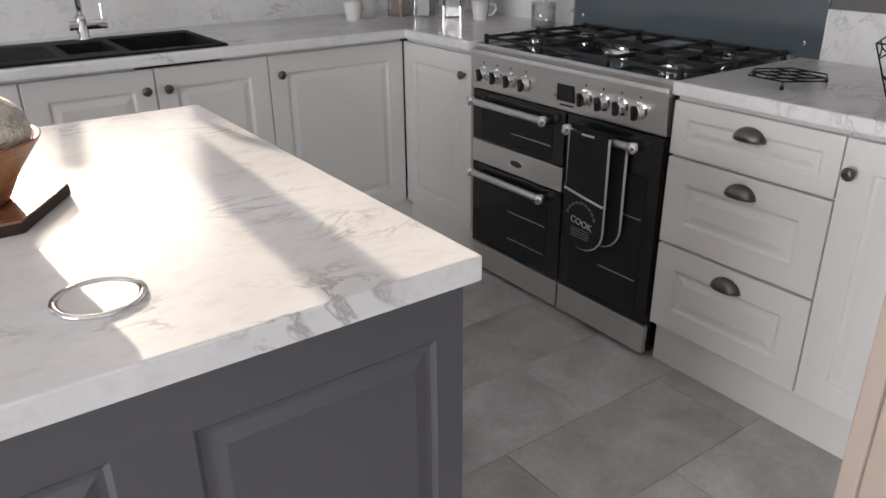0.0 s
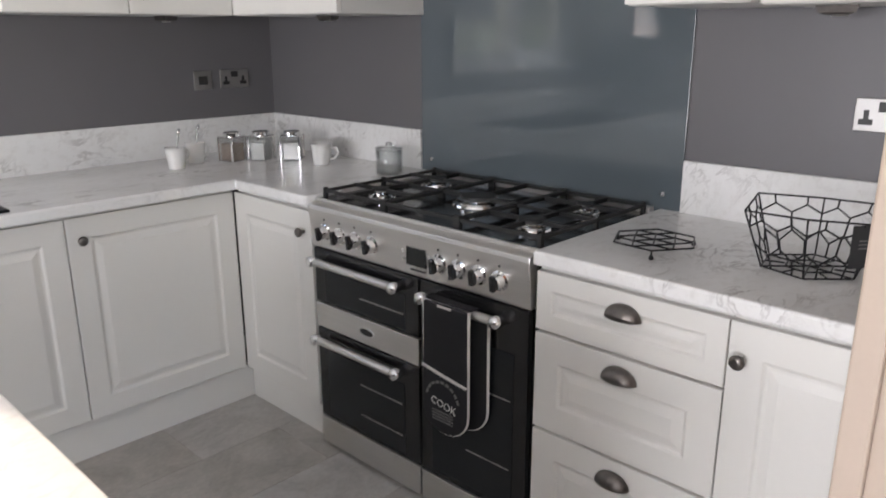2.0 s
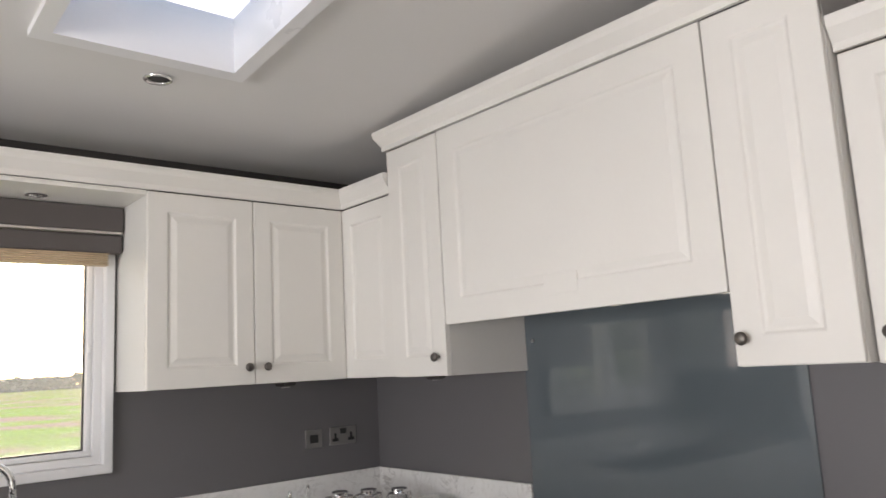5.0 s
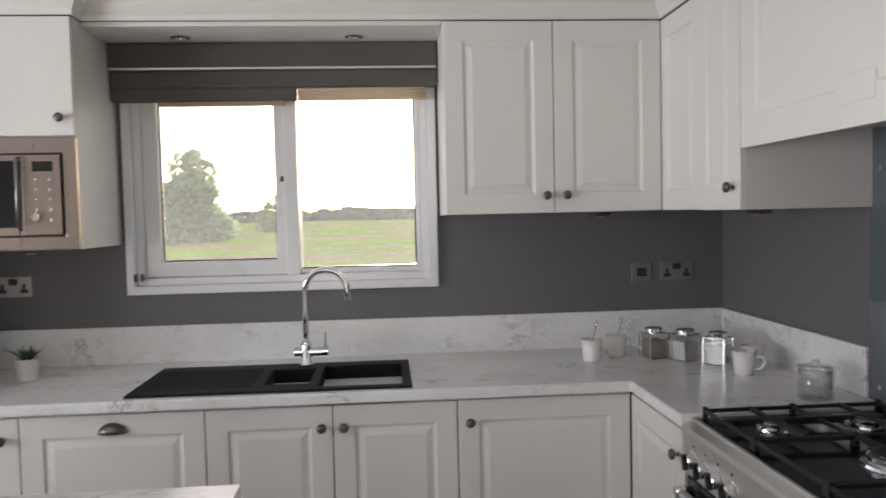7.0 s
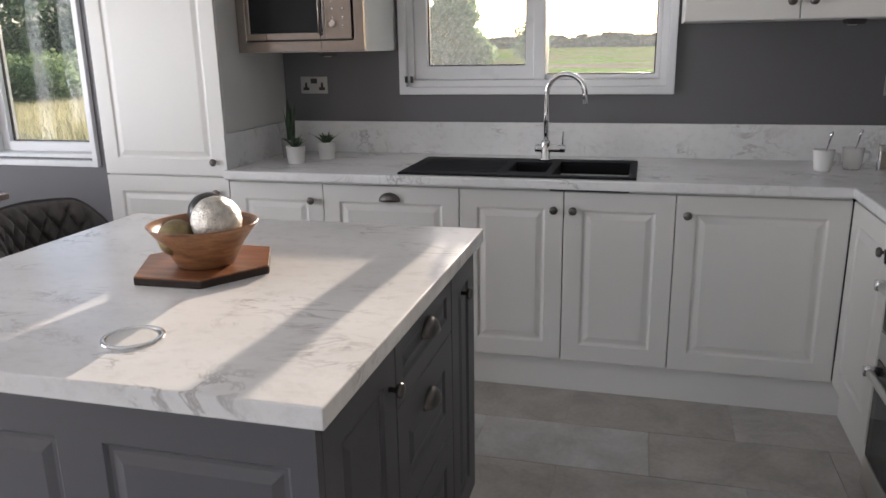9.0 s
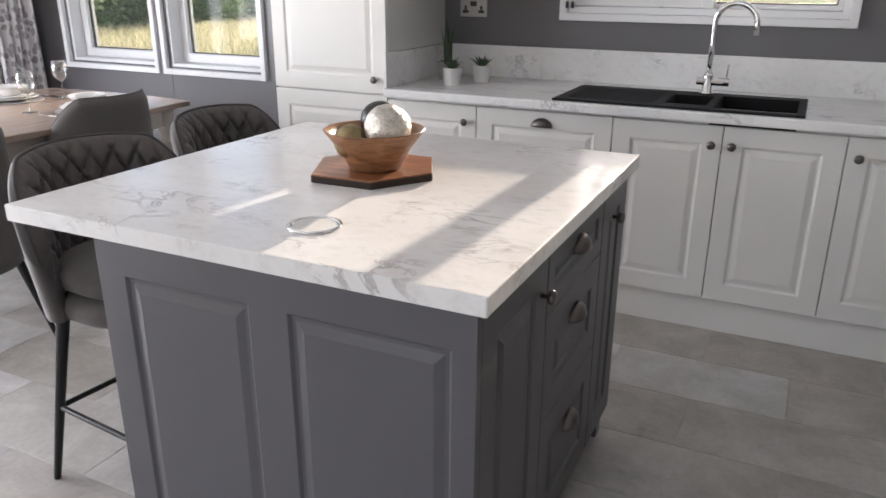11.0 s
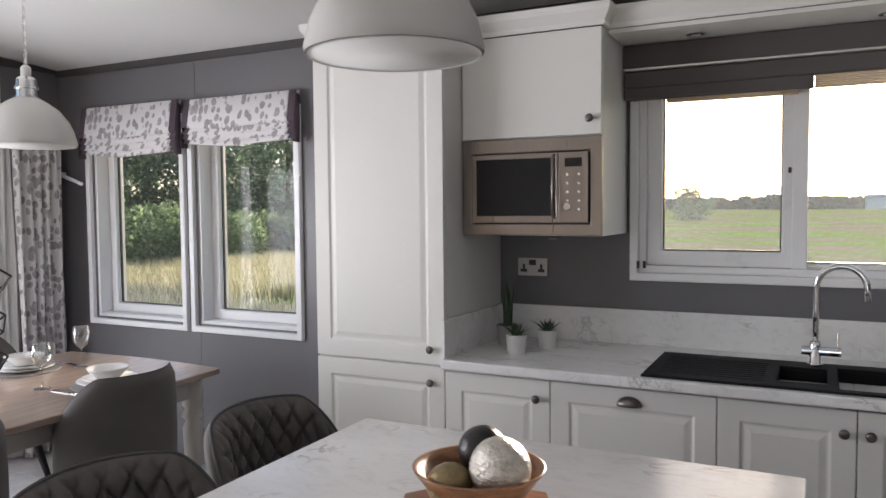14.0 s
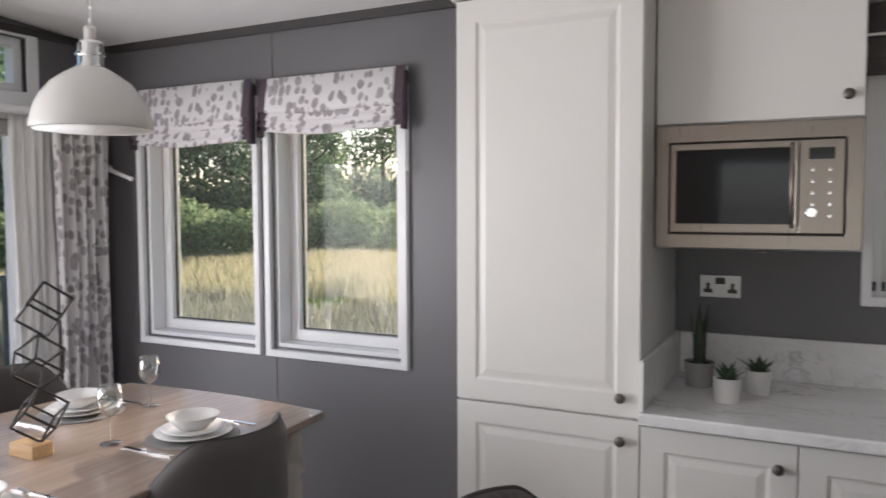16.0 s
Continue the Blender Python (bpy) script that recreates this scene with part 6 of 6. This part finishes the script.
def bush(x, y, r, seed):
    rnd = random.Random(seed)
    b = thing("hedge_bush", pose(x, y, GZ), "leafy roadside bush in front of the wood", "bush", "bushes before the wood")
    blobs = [(rnd.uniform(-r, r) * 0.6, rnd.uniform(-r, r) * 0.6, r * rnd.uniform(0.25, 0.75), r * 0.55, r * 0.55, r * 0.5) for _ in range(7)]
    ob = new("crown", leaf_mesh("crown", leaf_cloud(rnd, blobs, 5200, 0.10), M_BUSH))
    ob.parent = b
    bm = bmesh.new()
    for q in blobs:
        cyl((0, 0, -0.05), q[:3], 0.03, 0.01, bm, 6)
    part("stems", bm, M_TRUNK, b)
    return b


bushes = [bush(-20.5, 30.0, 2.3, 41), bush(-20.8, 24.5, 1.9, 42)]
for k, (x, y) in enumerate(((-21.5, 21.8), (-20.4, 27.4), (-22.0, 18.8), (-20.0, 34.0), (-21.5, 38.5), (-22.2, 15.5), (-23.0, 32.0), (-23.5, 25.5), (-22.5, 12.5), (-19.0, 8.0), (-18.5, 4.0), (-18.5, -1.0))):
    copy_thing(bushes[k % 2], pose(x, y, GZ, 0, 0, rb.uniform(0, 360)))
# Far hedge line and low hills
rnd = random.Random(77)
blobs = [(-430 + i * 8.2, 450 + 25 * math.sin(i * 0.7), 1.5 + rnd.uniform(0, 1.5), 9.0, 5.0, rnd.uniform(3.5, 6.0)) for i in range(105)]
ob = new("far_hedge", leaf_mesh("far_hedge", leaf_cloud(rnd, blobs, 80000, 1.5), M_FAR))
ob.location = (0, 0, GZ)
tagged(ob, "distant dark hedge and tree line across the fields", "hedge", kind="stuff")
fb = thing("far_barn", pose(36, 430, GZ) @ Matrix.Diagonal((4, 2, 2.2, 1)), "distant pale farm building beyond the meadow", "building")
part("wall", box(-3.5, 3.5, 0, 6, 0, 2.4), M_PVC, fb)
bm = bmesh.new()
r0 = [bm.verts.new(c) for c in ((-3.7, -0.3, 2.4), (3.7, -0.3, 2.4), (3.7, 6.3, 2.4), (-3.7, 6.3, 2.4), (-3.7, 3, 3.3), (3.7, 3, 3.3))]
for f in ((0, 1, 5, 4), (2, 3, 4, 5), (0, 4, 3), (1, 2, 5), (0, 3, 2, 1)):
    bm.faces.new([r0[i] for i in f])
part("roof", bm, M_GREYPOT, fb)


def grass(name, x0, x1, y0, y1, count, h, seed, m, label):
    rnd = random.Random(seed)
    verts, faces = [], []
    for _ in range(count):
        x, y = rnd.uniform(x0, x1), rnd.uniform(y0, y1)
        if noise.noise(Vector((x * 0.35, y * 0.35, 3))) < rnd.uniform(-0.6, 0.1):
            continue
        for _k in range(3):
            a, hh = rnd.uniform(0, 6.28), h * rnd.uniform(0.4, 1.2)
            w = 0.012 * rnd.uniform(0.6, 1.5)
            dx, dy = math.cos(a), math.sin(a)
            px, py = x + rnd.gauss(0, 0.06), y + rnd.gauss(0, 0.06)
            le = hh * rnd.uniform(0.1, 0.5)
            n0 = len(verts)
            verts += [(px - dy * w, py + dx * w, GZ), (px + dy * w, py - dx * w, GZ), (px + dx * le * 0.4 + dy * w * 0.7, py + dy * le * 0.4 - dx * w * 0.7, GZ + hh * 0.6), (px + dx * le, py + dy * le, GZ + hh), (px + dx * le * 0.4 - dy * w * 0.7, py + dy * le * 0.4 + dx * w * 0.7, GZ + hh * 0.6)]
            faces += [(n0, n0 + 1, n0 + 2, n0 + 4), (n0 + 4, n0 + 2, n0 + 3)]
    ob = new(name, leaf_mesh(name, (verts, faces), m))
    tagged(ob, label, "grass", kind="stuff")


grass("tall_grass", -25, -5, 12.5, 26, 30000, 0.5, 51, M_GRASS, "tall dry straw-coloured grass outside the windows")
grass("rough_weeds", -16, -3.0, 7.5, 13.2, 16000, 0.45, 53, M_WEED, "grey-green weeds growing close to the windows")
grass("meadow_grass", -4, 9, 8, 26, 9000, 0.4, 52, M_BUSH, "short green meadow grass")

# ---- floor tiles ----
TW, TL = 0.305, 0.610
tile_me = bpy.data.meshes.new("tile")
g, t = 0.0008, 0.004
vs = []
for z, s in ((-0.004, 0.0), (-0.0008, 0.0), (0.0, 0.0012)):
    vs += [(g + s, g + s, z), (TL - g - s, g + s, z), (TL - g - s, TW - g - s, z), (g + s, TW - g - s, z)]
fs = [(8, 9, 10, 11)]
for a in (0, 4):
    fs += [(a + i, a + (i + 1) % 4, a + 4 + (i + 1) % 4, a + 4 + i) for i in range(4)]
tile_me.from_pydata(vs, [], fs)
tile_me.materials.append(M_TILE)
fl = thing("floor", pose(0, 0, 0), "grey stone-effect floor tiles in staggered courses", "floor", kind="structure")
row, y = 0, SY
while y < NY:
    x = WX - (TL / 2 if row % 2 else 0.0)
    while x < EX:
        x0, x1, y1 = max(x, WX), min(x + TL, EX), min(y + TW, NY)
        ob = new("tile", tile_me)
        ob.parent = fl
        ob.location, ob.scale = (x0, y, 0), ((x1 - x0) / TL, (y1 - y) / TW, 1)
        x += TL
    y += TW
    row += 1
